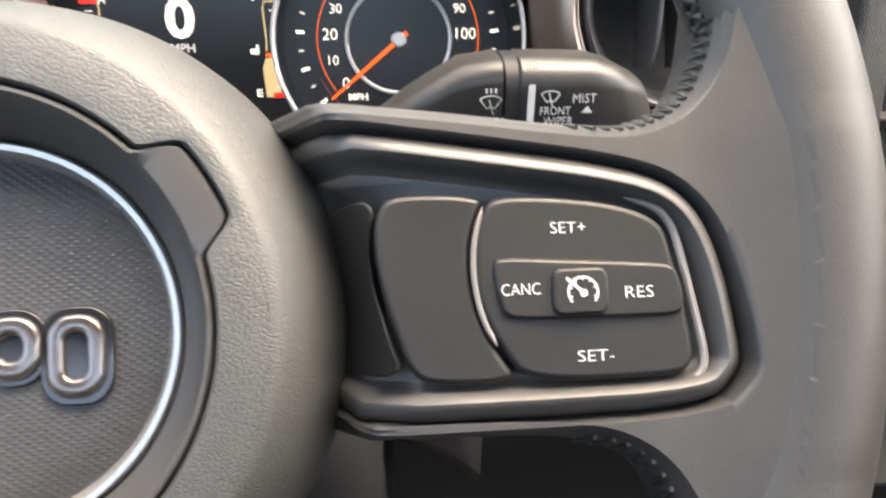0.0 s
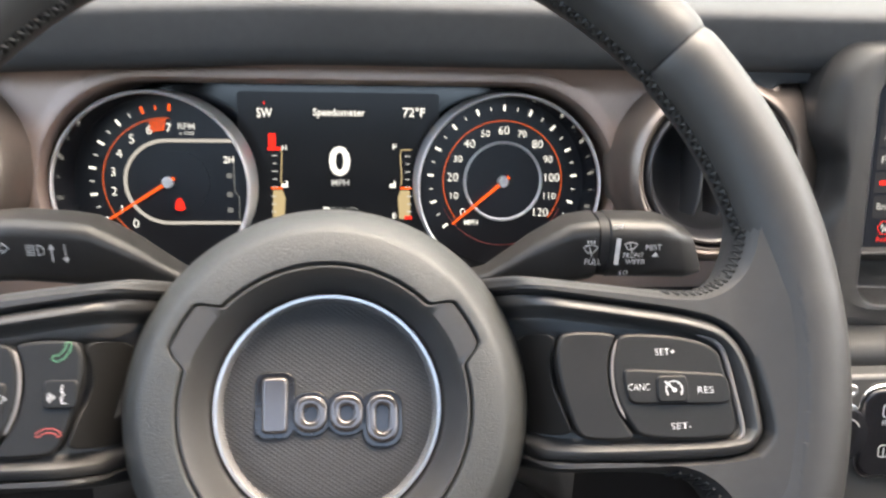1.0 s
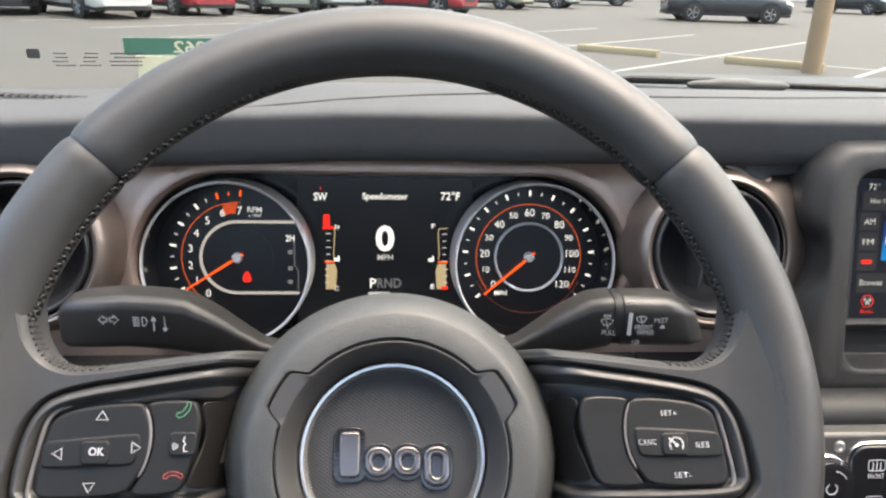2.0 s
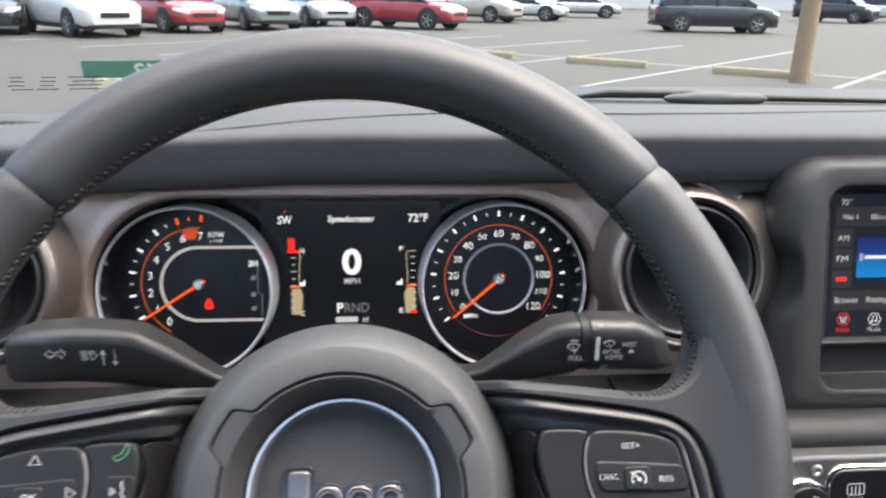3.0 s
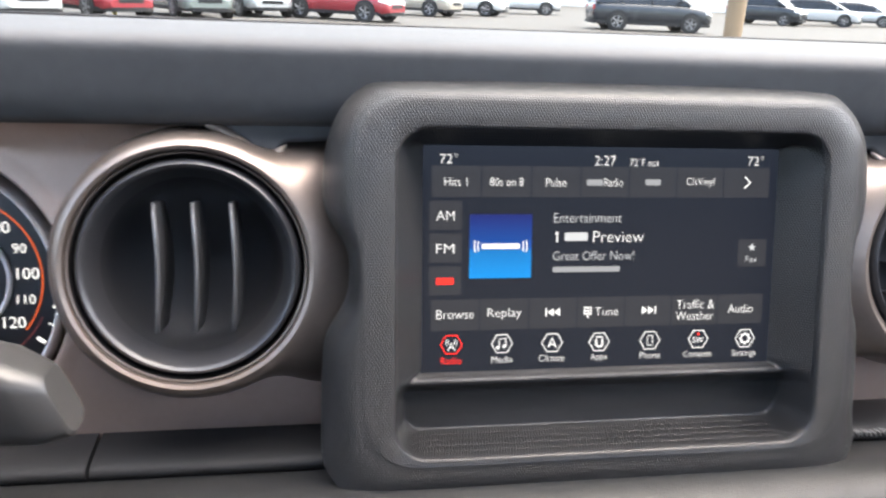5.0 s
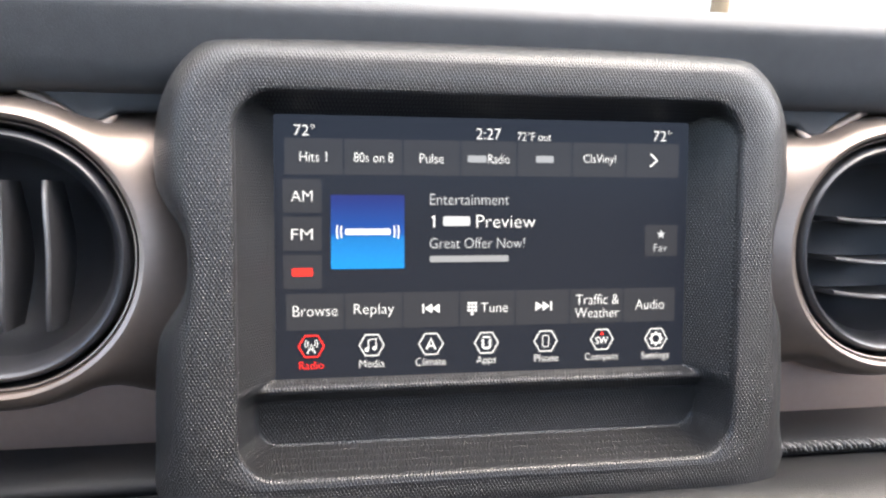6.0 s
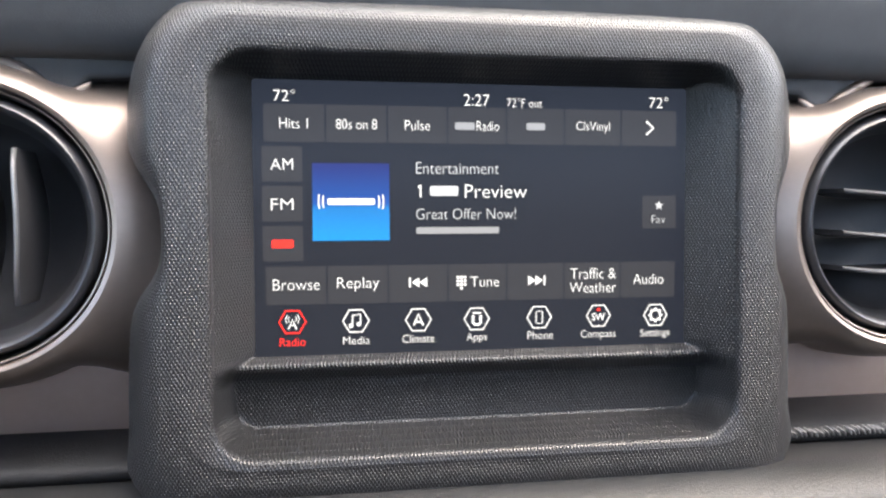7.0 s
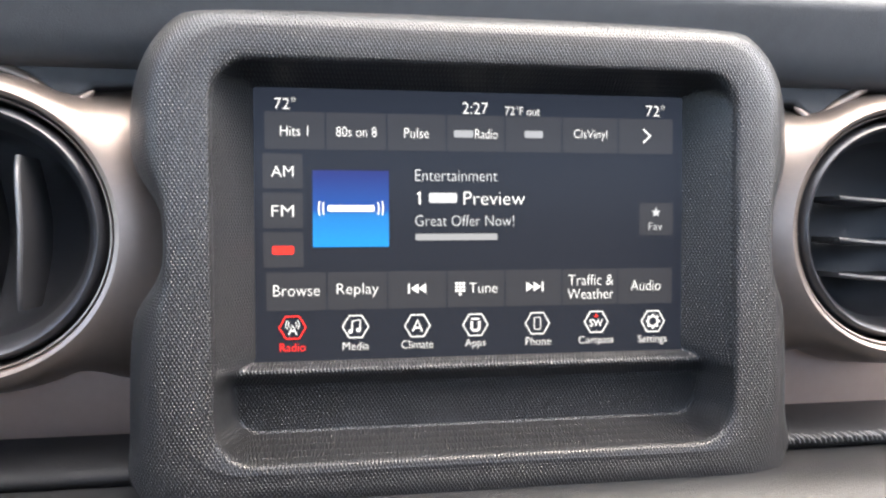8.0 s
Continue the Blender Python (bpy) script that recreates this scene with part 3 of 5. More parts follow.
part("backing", plate(bmesh.new(), rrect(0, 0.0, 0.352, 0.128, 0.06, 10), 0.0, 0.003, 0.0), M_GLOSS, cluster, "gloss black backing")
display = part("display", plate(bmesh.new(), rrect(0, 0.0, 0.132, 0.112, 0.003), 0.003, FD, 0.0), M_LCD, cluster, "dark lit display")
LD = FD + 0.0002
for s, u, v, w, h, mt in (("SW", -444.2, 24.9, 10.1, 6, M_WHITE), ("Speedometer", -395.8, 24.9, 34.1, 6.4, M_WHITE), ("72°F", -346.4, 26.2, 14.7, 6.4, M_WHITE), ("0", -395.8, -6.4, 14.2, 20, M_WHITE), ("MPH", -395.5, -20.8, 11.6, 4.2, M_SOFTWHITE),
                          ("P", -404.7, -40.8, 4.7, 7.2, M_WHITE), ("RND", -392.4, -40.8, 18.2, 7.2, M_GREY), ("H", -432, 2.1, 2.9, 3.4, M_WHITE), ("C", -432.5, -44.8, 3.2, 3.5, M_WHITE), ("F", -359.1, 3.3, 2.8, 3.4, M_WHITE), ("E", -359.2, -43.4, 2.8, 3.7, M_WHITE), ("mi", -386, -49.8, 4.5, 4.2, M_SOFTWHITE)):
    du, dv = cu(u / 1000, v / 1000)
    words("lettering", s, du, dv, w / 1000, h / 1000, LD, mt, display, 0.03 if s == "0" else 0.012)
bar("odometer_bar", *cu(-0.4, -0.0498), 0.0165, 0.0042, LD - 0.0002, M_SOFTWHITE, display)
mark("compass_tick", [cu(-0.4447, 0.0302), cu(-0.4437, 0.0302), cu(-0.4442, 0.0328)], LD - 0.0002, M_RED, display)
for side, x in ((1, -0.437), (-1, -0.352)):
    bm = bmesh.new()
    x0 = x - CL[0]
    c = CL[1]
    stroke(bm, [(x0 - side * 0.004, 0.0015 - c), (x0 + side * 0.0028, 0.0012 - c), (x0 + side * 0.0034, -0.002 - c), (x0 + side * 0.0024, -0.018 - c), (x0 + side * 0.0028, -0.0225 - c)], 0.0008, LD - 0.0003)
    part("gauge_line", bm, M_TAN, display)
    mark("gauge_level", [(x0 - side * 0.003, -0.026 - c), (x0 + side * 0.0033, -0.026 - c), (x0 + side * 0.005, -0.031 - c), (x0 + side * 0.004, -0.0455 - c), (x0 - side * 0.0035, -0.0455 - c)][::side], LD - 0.0003, M_TAN, display)
    bar("gauge_mark", x0 - side * 0.0005, -0.0245 - c, 0.0075, 0.0016, LD - 0.0002, M_ORANGE, display)
    for k in range(5):
        bar("gauge_tick", x0 - side * 0.0015, -0.003 - 0.0052 * k - c, 0.0036 if k % 2 == 0 else 0.0026, 0.0007, LD - 0.0002, M_SOFTWHITE, display)
    for k in range(3):
        bar("gauge_tick", x0 - side * 0.0028, -0.030 - 0.0052 * k - c, 0.003, 0.0007, LD, M_SOFTWHITE, display)
bar("warning_bar", *cu(-0.4398, 0.0072), 0.0048, 0.0088, LD - 0.0002, M_RED, display)
bar("warning_bar", *cu(-0.4385, 0.0016), 0.0085, 0.0022, LD, M_RED, display)
bar("warning_bar", *cu(-0.35, -0.0445), 0.005, 0.0024, LD + 0.0002, M_RED, display)
# small pump and thermometer signs beside the gauges
for x in (-0.3605, -0.4322):
    bar("gauge_sign", *cu(x, -0.0228), 0.0042, 0.0026, LD - 0.0002, M_WHITE, display)
    bar("gauge_sign", *cu(x + 0.0014, -0.0213), 0.0012, 0.0034, LD - 0.0002, M_WHITE, display)


DF = 0.0245  # depth of the dial faces
DL = DF + 0.0002


def dial(u, v, name, label):
    t = part(name, plate(bmesh.new(), disc(u, v, 0.0546, 64), 0.005, DF, 0.0), M_FACE, cluster, label)
    part("dial_tube", lathe(bmesh.new(), [(0.0546, DF - 0.001), (0.0548, 0.04), (0.0557, 0.054)], u, v), M_GLOSS, t, "gloss black dial wall")
    part("dial_ring", lathe(bmesh.new(), [(0.0558, 0.0525), (0.0557, 0.0548), (0.0561, 0.0562), (0.0568, 0.0566), (0.0575, 0.056), (0.058, 0.054), (0.0582, 0.049), (0.0584, 0.025)]), M_DIALRING, t, "satin chrome ring").location = P(u, v, 0)
    return t


def needle(parent, u, v, a, r, d):
    ca, sa = math.cos(radians(a)), math.sin(radians(a))
    pts = [(u + ca * k - sa * w, v + sa * k + ca * w) for k, w in ((-0.005, -0.0011), (r, -0.0006), (r, 0.0006), (-0.005, 0.0011))]
    part("needle", plate(bmesh.new(), pts, d, d + 0.001, 0.0002), M_ORANGE, parent, "lit orange needle")
    part("needle_cap", lathe(bmesh.new(), [(0.0038, d - 0.004), (0.0036, d + 0.001), (0.0028, d + 0.0018), (0.0, d + 0.002)], u, v, 24), M_SILVERPAINT, parent, "pale needle cap")


def tick(parent, u, v, a, r0, r1, w, material):
    part("scale_tick", stroke(bmesh.new(), [(u + r * math.cos(radians(a)), v + r * math.sin(radians(a))) for r in (r0, r1)], w, DL - 0.0002), material, parent)


# speed dial
su, sv = 0.1066, 0.0
spd = dial(su - 0.0007, sv - 0.0011, "speed_dial", "black speed dial with orange arc")
sa = lambda mph: 218 - 256 * mph / 120
part("scale_arc", stroke(bmesh.new(), arc(su, sv, 0.0393, sa(0), sa(120), 64), 0.0006, DL - 0.0002), M_DIMORANGE, spd)
part("scale_arc", stroke(bmesh.new(), arc(su, sv, 0.0425, 205, 335, 64), 0.0005, DL - 0.0002), M_REDPRINT, spd)
part("inner_ring", lathe(bmesh.new(), [(0.0262, DF), (0.0262, DF + 0.002), (0.0253, DF + 0.0025), (0.0244, DF + 0.002), (0.0244, DF)], su, sv), M_SILVERPAINT, spd, "silver inner ring")
for mph in range(0, 121, 10):
    a = radians(sa(mph))
    words("numeral", str(mph), su + 0.0332 * math.cos(a), sv + 0.0332 * math.sin(a), 0, 0.0053 if mph % 20 == 0 else 0.0044, DL + 0.0002, M_WHITE, spd, -0.008)
for k in range(25):
    if k % 2 == 0:
        tick(spd, su, sv, sa(k * 5), 0.0455, 0.0495, 0.0016, M_WHITE)
    else:
        tick(spd, su, sv, sa(k * 5), 0.0462, 0.0486, 0.0009, M_SOFTWHITE)
words("lettering", "MPH", su - 0.0205, sv - 0.0272, 0.0092, 0.0033, DL, M_WHITE, spd, 0.01)
needle(spd, su, sv, 220, 0.0435, 0.0275)

# engine dial
tu, tv = -0.1066, -0.001
tach = dial(tu - 0.0027, tv - 0.0013, "engine_speed_dial", "black engine speed dial with orange arc")
ta = lambda k: 231 - 20.6 * k
part("scale_arc", stroke(bmesh.new(), arc(tu, tv, 0.0398, ta(0) + 8, ta(7), 64), 0.0006, DL - 0.0002), M_DIMORANGE, tach)
for k in range(7):
    a0 = ta(6.1 + 0.11 * k)
    part("red_zone", stroke(bmesh.new(), [(tu + r * math.cos(radians(a0 + e)), tv + r * math.sin(radians(a0 + e))) for r, e in ((0.032, 1.5), (0.0392, -1.5))], 0.0006, DL - 0.0003), M_ORANGE, tach)
for k in range(8):
    a = radians(ta(k))
    words("numeral", str(k), tu + 0.0340 * math.cos(a), tv + 0.0340 * math.sin(a), 0, 0.0054, DL + 0.0002, M_WHITE, tach, -0.008)
for k in range(15):
    if k % 2 == 0:
        tick(tach, tu, tv, ta(k / 2), 0.0442, 0.0486, 0.0016, M_ORANGE if k > 11 else M_WHITE)
    else:
        tick(tach, tu, tv, ta(k / 2), 0.045, 0.0476, 0.0009, M_ORANGE if k > 11 else M_SOFTWHITE)
words("lettering", "RPM", tu + 0.0125, tv + 0.0348, 0.0102, 0.004, DL, M_SOFTWHITE, tach, 0.01)
words("lettering", "x 1000", tu + 0.0125, tv + 0.0306, 0.009, 0.0024, DL, M_SOFTWHITE, tach, 0.01)
horse = [(tu + 0.044, tv + 0.026)] + arc(tu, tv, 0.026, 90, 270, 30) + [(tu + 0.044, tv - 0.026)]
bm = bmesh.new()
tube(bm, [P(u, v, DF + 0.0012) for u, v in horse], 0.0011, 8)
part("inner_ring", bm, M_HALO, tach, "lit silver horseshoe ring")
part("inner_disc", lathe(bmesh.new(), [(0.0195, DF), (0.0195, DF + 0.0008), (0.0, DF + 0.001)], tu + 0.006, tv, 40), M_FACE, tach)
words("lettering", "2H", tu + 0.0375, tv + 0.0142, 0.0064, 0.0044, DL, M_WHITE, tach, 0.012)
part("range_line", stroke(bmesh.new(), [(tu + 0.0405, tv + 0.0115), (tu + 0.0405, tv - 0.006), (tu + 0.0432, tv - 0.009), (tu + 0.0432, tv - 0.024)], 0.0006, DL - 0.0002), M_GREY, tach)
for v in (0.004, -0.008, -0.018):
    bar("range_mark", tu + 0.0375, tv + v, 0.0035, 0.0032, DL - 0.0002, M_GREY, tach)
mark("belt_warning", smooth([(tu + 0.0019 + a * 0.72, tv - 0.004 + b * 0.72) for a, b in ((0.002, -0.0195), (0.0108, -0.0195), (0.0102, -0.0135), (0.0076, -0.0085), (0.005, -0.0085), (0.0026, -0.0135))], 1), DF + 0.0012, M_RED, tach)
needle(tach, tu, tv, 212.5, 0.0455, 0.0275)

# ---- steering wheel ----
WC = Vector((-0.3921, -0.1681, -0.0202))
wheel = thing("steering_wheel", Matrix.Translation(WC) @ pose(0, 0, 0, -WHEEL_TILT, 0, 0), "black leather steering wheel with silver hub ring", "steering wheel")
RM, RT = 0.1812, 0.0168
HV = -0.0204  # height of the hub's middle


def rim_point(a, b, k=1.0):
    """A point of the rim's skin: a round the wheel, b round its tube."""
    r = RM + RT * k * math.cos(b)
    return P(r * math.cos(a), r * math.sin(a), RT * k * 1.04 * math.sin(b))


def rim_arc(a0, a1, k, n):
    bm = bmesh.new()
    loops = []
    for i in range(n + 1):
        s = i / n
        kk = k * (1 - 0.06 * max(0, 1 - min(s, 1 - s) * n / 1.2))
        loops.append([rim_point(radians(a0 + (a1 - a0) * s), 2 * math.pi * j / 64, kk) for j in range(64)])
    rings(bm, loops)
    return bm


def bent(ob):
    """Let a spoke's piece fall back towards the hub."""
    for p in ob.data.vertices:
        r = math.hypot(p.co.x, p.co.z - HV)
        p.co.y += 0.32 * max(0.0, 0.09 - r) + 2.2 * max(0.0, 0.085 - r)
    return ob


def rim_merge(r, d, sink):
    """The depth of a spoke's skin as it swells into the rim."""
    skin = lambda q: 1.04 * math.sqrt(max(0.0, RT ** 2 - (q - RM) ** 2))
    if r < 0.15:
        return d
    if r < 0.174:
        q = (r - 0.15) / 0.024
        return d + (3 * q * q - 2 * q ** 3) * 0.0068 * (1 - 0.3 * sink) + (q ** 3 - q * q) * 0.0104
    return skin(r) + 0.0003 - 0.002 * max(0.0, (r - 0.1938) / 0.0045) - 0.0016 * sink


SEAM = 40.3
for a0, a1 in ((SEAM, 180 - SEAM), (-SEAM - 8, SEAM - 0.35), (180 - SEAM + 0.35, 228.3), (228.6, 311.4)):
    part("rim_cover", rim_arc(a0, a1, 1.0 if a0 != SEAM else 1.012, 90), M_LEATHER, wheel, "smooth black leather rim cover")
part("rim_core", rim_arc(0, 360, 0.93, 160), M_BLACK, wheel)
# stitched closing seam on the inner side of the rim
for a0, a1 in ((14, 74), (106, 166)):
    n = int(radians(a1 - a0) * (RM - RT) / 0.0038)
    for i in range(n):
        a = radians(a0 + (a1 - a0) * i / n)
        da = radians((a1 - a0) / n)
        for b0, b1 in ((-0.04, 0.24), (0.24, -0.04)):
            bm = bmesh.new()
            tube(bm, [rim_point(a + da * 0.08, math.pi - b0, 1.0), rim_point(a + da * 0.5, math.pi - (b0 + b1) / 2, 1.035), rim_point(a + da * 0.92, math.pi - b1, 1.0)], 0.00095, 6)
            part("stitch", bm, M_THREAD, wheel)

mm = lambda pts: [(u / 1000, v / 1000) for u, v in pts]
spoke_o = mm([(50, 29.6), (62, 28.3), (82, 26.2), (102, 24), (122, 21.4), (132, 20.4), (140, 20.4), (148, 23.4), (154.5, 30), (159.5, 42), (160.5, 54), (169, 63), (181, 63), (190.5, 49), (195.5, 28.5), (197.6, 8), (197.5, -12), (194.5, -36.5), (186.5, -65), (175, -85.5), (161, -93), (150, -86), (147, -76), (144, -62), (138, -53), (127, -47.5), (100, -46), (55, -46)])
open_o = mm([(55, 22.8), (75, 20.3), (107, 15.8), (139, 10.7), (151, 5), (158, -7), (161.8, -31), (160, -36), (153, -42.4), (110, -42.7), (60, -42)])
pad_o = mm([(108, 4.4), (124.4, 3.6), (137, 1.4), (144.5, -2.5), (146, -8), (149.9, -30), (148.5, -33.5), (145, -35.1), (113.5, -34.8), (108.5, -28), (105, -20.9), (103.5, -13), (103.7, -6), (105.7, 1)])
blank_o = mm([(86.8, 5.4), (106.5, 4.6), (104.6, 0.5), (102.6, -6), (102.4, -13), (104, -21), (107.4, -28), (112, -34.6), (96, -34.4), (90, -32.8), (86.8, -24), (84, -13), (83, -4), (84, 2)])
trim_pts = mm([(137, 3.2), (144, 1.2), (147, -2.5), (148.4, -8), (150.6, -20), (152.4, -30), (152.2, -33.6), (150.4, -35.6), (146.5, -37.2)])
ridge_o = mm([(70, 4.8), (84.2, 4.8), (81.8, -4), (82.8, -14), (85.6, -24), (89, -32.8), (70, -32)])
for side in (1, -1):
    f = (lambda o: o) if side == 1 else mirror
    so, oo = smooth(f(spoke_o), 2), smooth(f(open_o), 2)
    so, oo = (so if area(so) > 0 else so[::-1]), (oo if area(oo) > 0 else oo[::-1])
    ctr = (side * 0.152, -0.017)
    edge, lip = polar(so, *ctr, 420, 0.37), polar(offset(oo, 0.0012), *ctr, 420, 0.37)
    loops = [[P(u, v, d) for u, v in polar(offset(so, k), *ctr, 420, 0.37)] for k, d in ((-0.001, -0.015), (0.0, -0.008), (0.0, -0.002), (-0.0008, 0.003), (-0.0024, 0.0062), (-0.0042, 0.008))]
    inn = polar(offset(so, -0.0042), *ctr, 420, 0.37)
    for k in [0.03 * i for i in range(1, 33)]:
        loops.append([P(a[0] + (b[0] - a[0]) * k, a[1] + (b[1] - a[1]) * k, 0.0085) for a, b in zip(inn, lip)])
    for k, d in ((0.0012, 0.0085), (0.0008, 0.0078), (0.0004, 0.0064), (0.0, 0.0045), (-0.0006, 0.0)):
        loops.append([P(u, v, d) for u, v in polar(offset(oo, k), *ctr, 420, 0.37)])
    for step, lp in enumerate(loops[1:-1]):
        for q, (x, y, z) in enumerate(lp):
            w = max(0.0, min(1.0, max((z - 0.015) / 0.04, (-0.05 - z) / 0.035)))
            r = math.hypot(x, z)
            under = (0.006, 0.003, 0.001, 0.0003)[step] * max(0.0, min(1.0, (r - 0.168) / 0.01)) if step < 4 else 0.0
            lp[q] = (x, under - rim_merge(r, -y, w), z)
    bm = bmesh.new()
    rings(bm, loops, cap_last=True)
    sp = bent(part("spoke", bm, M_LEATHER, wheel, "leather-wrapped spoke", 50))
    for fil in (((124, 21), (132, 20.3), (138, 20.2), (143, 21.4), (147.5, 23.6), (151.5, 26), (154.7, 30.5), (157.2, 35.5), (159, 41), (160, 46)), ((146.5, -75), (144.8, -66), (142, -59), (138, -53.5), (132, -50), (124, -48.3))):
        pts = mm(fil)
        for a, b in zip(pts, pts[1:]):
            a, b = Vector((side * a[0], a[1])), Vector((side * b[0], b[1]))
            inw = Vector((side * 0.15, -0.02)) - a
            inw.normalize()
            for k in (0.0, 0.5):
                p, q = a.lerp(b, k + 0.04), a.lerp(b, k + 0.46)
                e = (p + q) / 2 + inw * 0.0024
                for f0, f1 in ((p, e), (q, e)):
                    part("stitch", tube(bmesh.new(), [P(*f0, 0.001), P(*(f0.lerp(f1, 0.6)), 0.0058), P(*f1, 0.0082)], 0.0006, 5), M_THREAD, sp)
    bm = bmesh.new()
    rings(bm, [[P(u, v, d) for u, v in offset(oo, k)] for k, d in ((-0.0003, 0.0), (-0.0005, 0.0045), (-0.0012, 0.0064), (-0.0024, 0.008), (-0.0036, 0.009), (-0.0046, 0.0091), (-0.0054, 0.0084), (-0.0062, 0.0066), (-0.007, 0.0047), (-0.0079, 0.0035), (-0.0088, 0.003))], cap_last=True)
    bent(part("switch_bezel", bm, M_COVER, sp, "satin dark plastic switch surround"))
    part("accent", tube(bmesh.new(), [P(u, v, 0.0078) for u, v in f(bow(trim_pts))], taper(len(bow(trim_pts)), 0.001), 8), M_ACCENT, sp, "satin grey accent line")
    part("switch_pad", plate(bmesh.new(), smooth(f(pad_o), 2), 0.004, 0.0098, 0.0014), M_BUTTON, sp, "black rubbery button pad")
    part("side_pad", plate(bmesh.new(), smooth(f(blank_o), 2), 0.004, 0.0092, 0.0012), M_BUTTON, sp, "plain black pad" if side == 1 else "black phone button pad")
    bent(part("web", plate(bmesh.new(), smooth(f(ridge_o), 2), 0.004, 0.0086, 0.0008), M_BUTTON, sp))
    dm = f(smooth(mm([(107, -9.4), (110, -8.8), (116, -9.2), (140, -10.8), (145.4, -11.4), (147, -13.4), (148, -20), (146.4, -22.2), (141, -22.4), (114, -21.9), (110, -21.4), (108.2, -19)]), 2))
    part("rocker", plate(bmesh.new(), dm, 0.008, 0.0108, 0.0009), M_BUTTON, sp)
    part("centre_button", plate(bmesh.new(), rrect(side * 0.1252, -0.0164, 0.0118, 0.0098, 0.0022), 0.009, 0.0118, 0.0008), M_BUTTON, sp, "small raised black button")
    # silver edge between the pads
    part("accent", tube(bmesh.new(), [P(u, v, 0.0094) for u, v in f(bow(mm([(105.9, 2), (103.6, -5), (103.2, -13), (104.6, -21), (107.5, -27)])))], taper(len(bow([(0, 0)] * 5)), 0.0006), 6), M_ACCENT, sp)
    if side == 1:
        for s, u, v, w, h, d in (("SET+", 123.7, -2.9, 7.5, 2.3, 0.0100), ("CANC", 112.8, -15.5, 8.1, 2.4, 0.011), ("RES", 137.9, -17, 6, 2.4, 0.011), ("SET-", 128.1, -29.8, 7.7, 2.3, 0.0100)):
            words("lettering", s, u / 1000, v / 1000, w / 1000, h / 1000, d, M_PRINT, sp, -0.014)
        part("cruise_sign", stroke(bmesh.new(), arc(0.1256, -0.0166, 0.0031, -40, 220, 24), 0.0004, 0.0118), M_PRINT, sp)
        part("cruise_sign", stroke(bmesh.new(), [(0.1256, -0.0166), (0.1222, -0.0136)], 0.0006, 0.0118), M_PRINT, sp)
        mark("cruise_sign", disc(0.1257, -0.0168, 0.0008, 12), 0.0118, M_PRINT, sp)
        for a in (-20, 20, 55, 90, 125, 160, 200):
            part("cruise_sign", stroke(bmesh.new(), [(0.1256 + r * math.cos(radians(a)), -0.0166 + r * math.sin(radians(a))) for r in (0.0024, 0.0031)], 0.0003, 0.0118), M_PRINT, sp)
    else:
        words("lettering", "OK", -0.1245, -0.0158, 0.0062, 0.0034, 0.0119, M_PRINT, sp, 0.004)
        for cx, cy, a in ((-0.1235, -0.0012, 90), (-0.1405, -0.0165, 180), (-0.1088, -0.0145, 0), (-0.1268, -0.0302, 270)):
            rr = 0.0028
            tri = [(cx + rr * math.cos(radians(a + k)) * (0.75 if k == 0 else 1), cy + rr * math.sin(radians(a + k)) * (0.75 if k == 0 else 1)) for k in (0, 125, 235)]
            part("arrow_sign", stroke(bmesh.new(), tri, 0.0004, 0.0110, closed=True), M_PRINT, sp)
        for pts, mt, lb in ((((-0.0932, -0.0016), (-0.0918, -0.0024), (-0.0896, -0.0014), (-0.0878, 0.0008), (-0.0872, 0.003), (-0.0876, 0.0044), (-0.089, 0.004), (-0.0889, 0.0026), (-0.0895, 0.0018), (-0.0906, 0.0004), (-0.0918, -0.0004), (-0.0928, 0.0)), M_GREENPRINT, "green phone sign"),
                            (((-0.0972, -0.0272), (-0.0968, -0.0258), (-0.0945, -0.0247), (-0.0915, -0.0247), (-0.0893, -0.0258), (-0.0889, -0.0272), (-0.0902, -0.0275), (-0.0909, -0.0265), (-0.0922, -0.0261), (-0.0938, -0.0261), (-0.0951, -0.0265), (-0.0958, -0.0275)), M_REDPRINT, "red phone sign")):
            part("phone_sign", stroke(bmesh.new(), list(pts), 0.00035, 0.0093, closed=True), mt, sp, lb)
        part("voice_button", plate(bmesh.new(), rrect(-0.0897, -0.0133, 0.0112, 0.0096, 0.002), 0.008, 0.0104, 0.0006), M_BUTTON, sp)
        for r in (0.0012, 0.0021, 0.003):
            part("voice_sign", stroke(bmesh.new(), arc(-0.0905, -0.0142, r, 150, 215, 8), 0.0003, 0.0104), M_PRINT, sp)
        part("voice_sign", stroke(bmesh.new(), [(-0.0888, -0.0102), (-0.0893, -0.0122), (-0.0882, -0.0134), (-0.0892, -0.0146), (-0.0888, -0.0164), (-0.0874, -0.0164)], 0.0004, 0.0104), M_PRINT, sp)

    for ch in sp.children:
        if not ch.name.startswith("switch_bezel"):
            ch.location = P(0, 0, -0.0018)

# hub


def cover_r(a):
    """The hub cover's edge, with its two ears."""
    r = 0.0509
    for c in (30.5, 149.5):
        k = abs((math.degrees(a) - c + 180) % 360 - 180)
        q = max(0.0, min(1.0, (15.2 - k) / 7.6))
        r += 0.0074 * q * q * (3 - 2 * q)
    return r


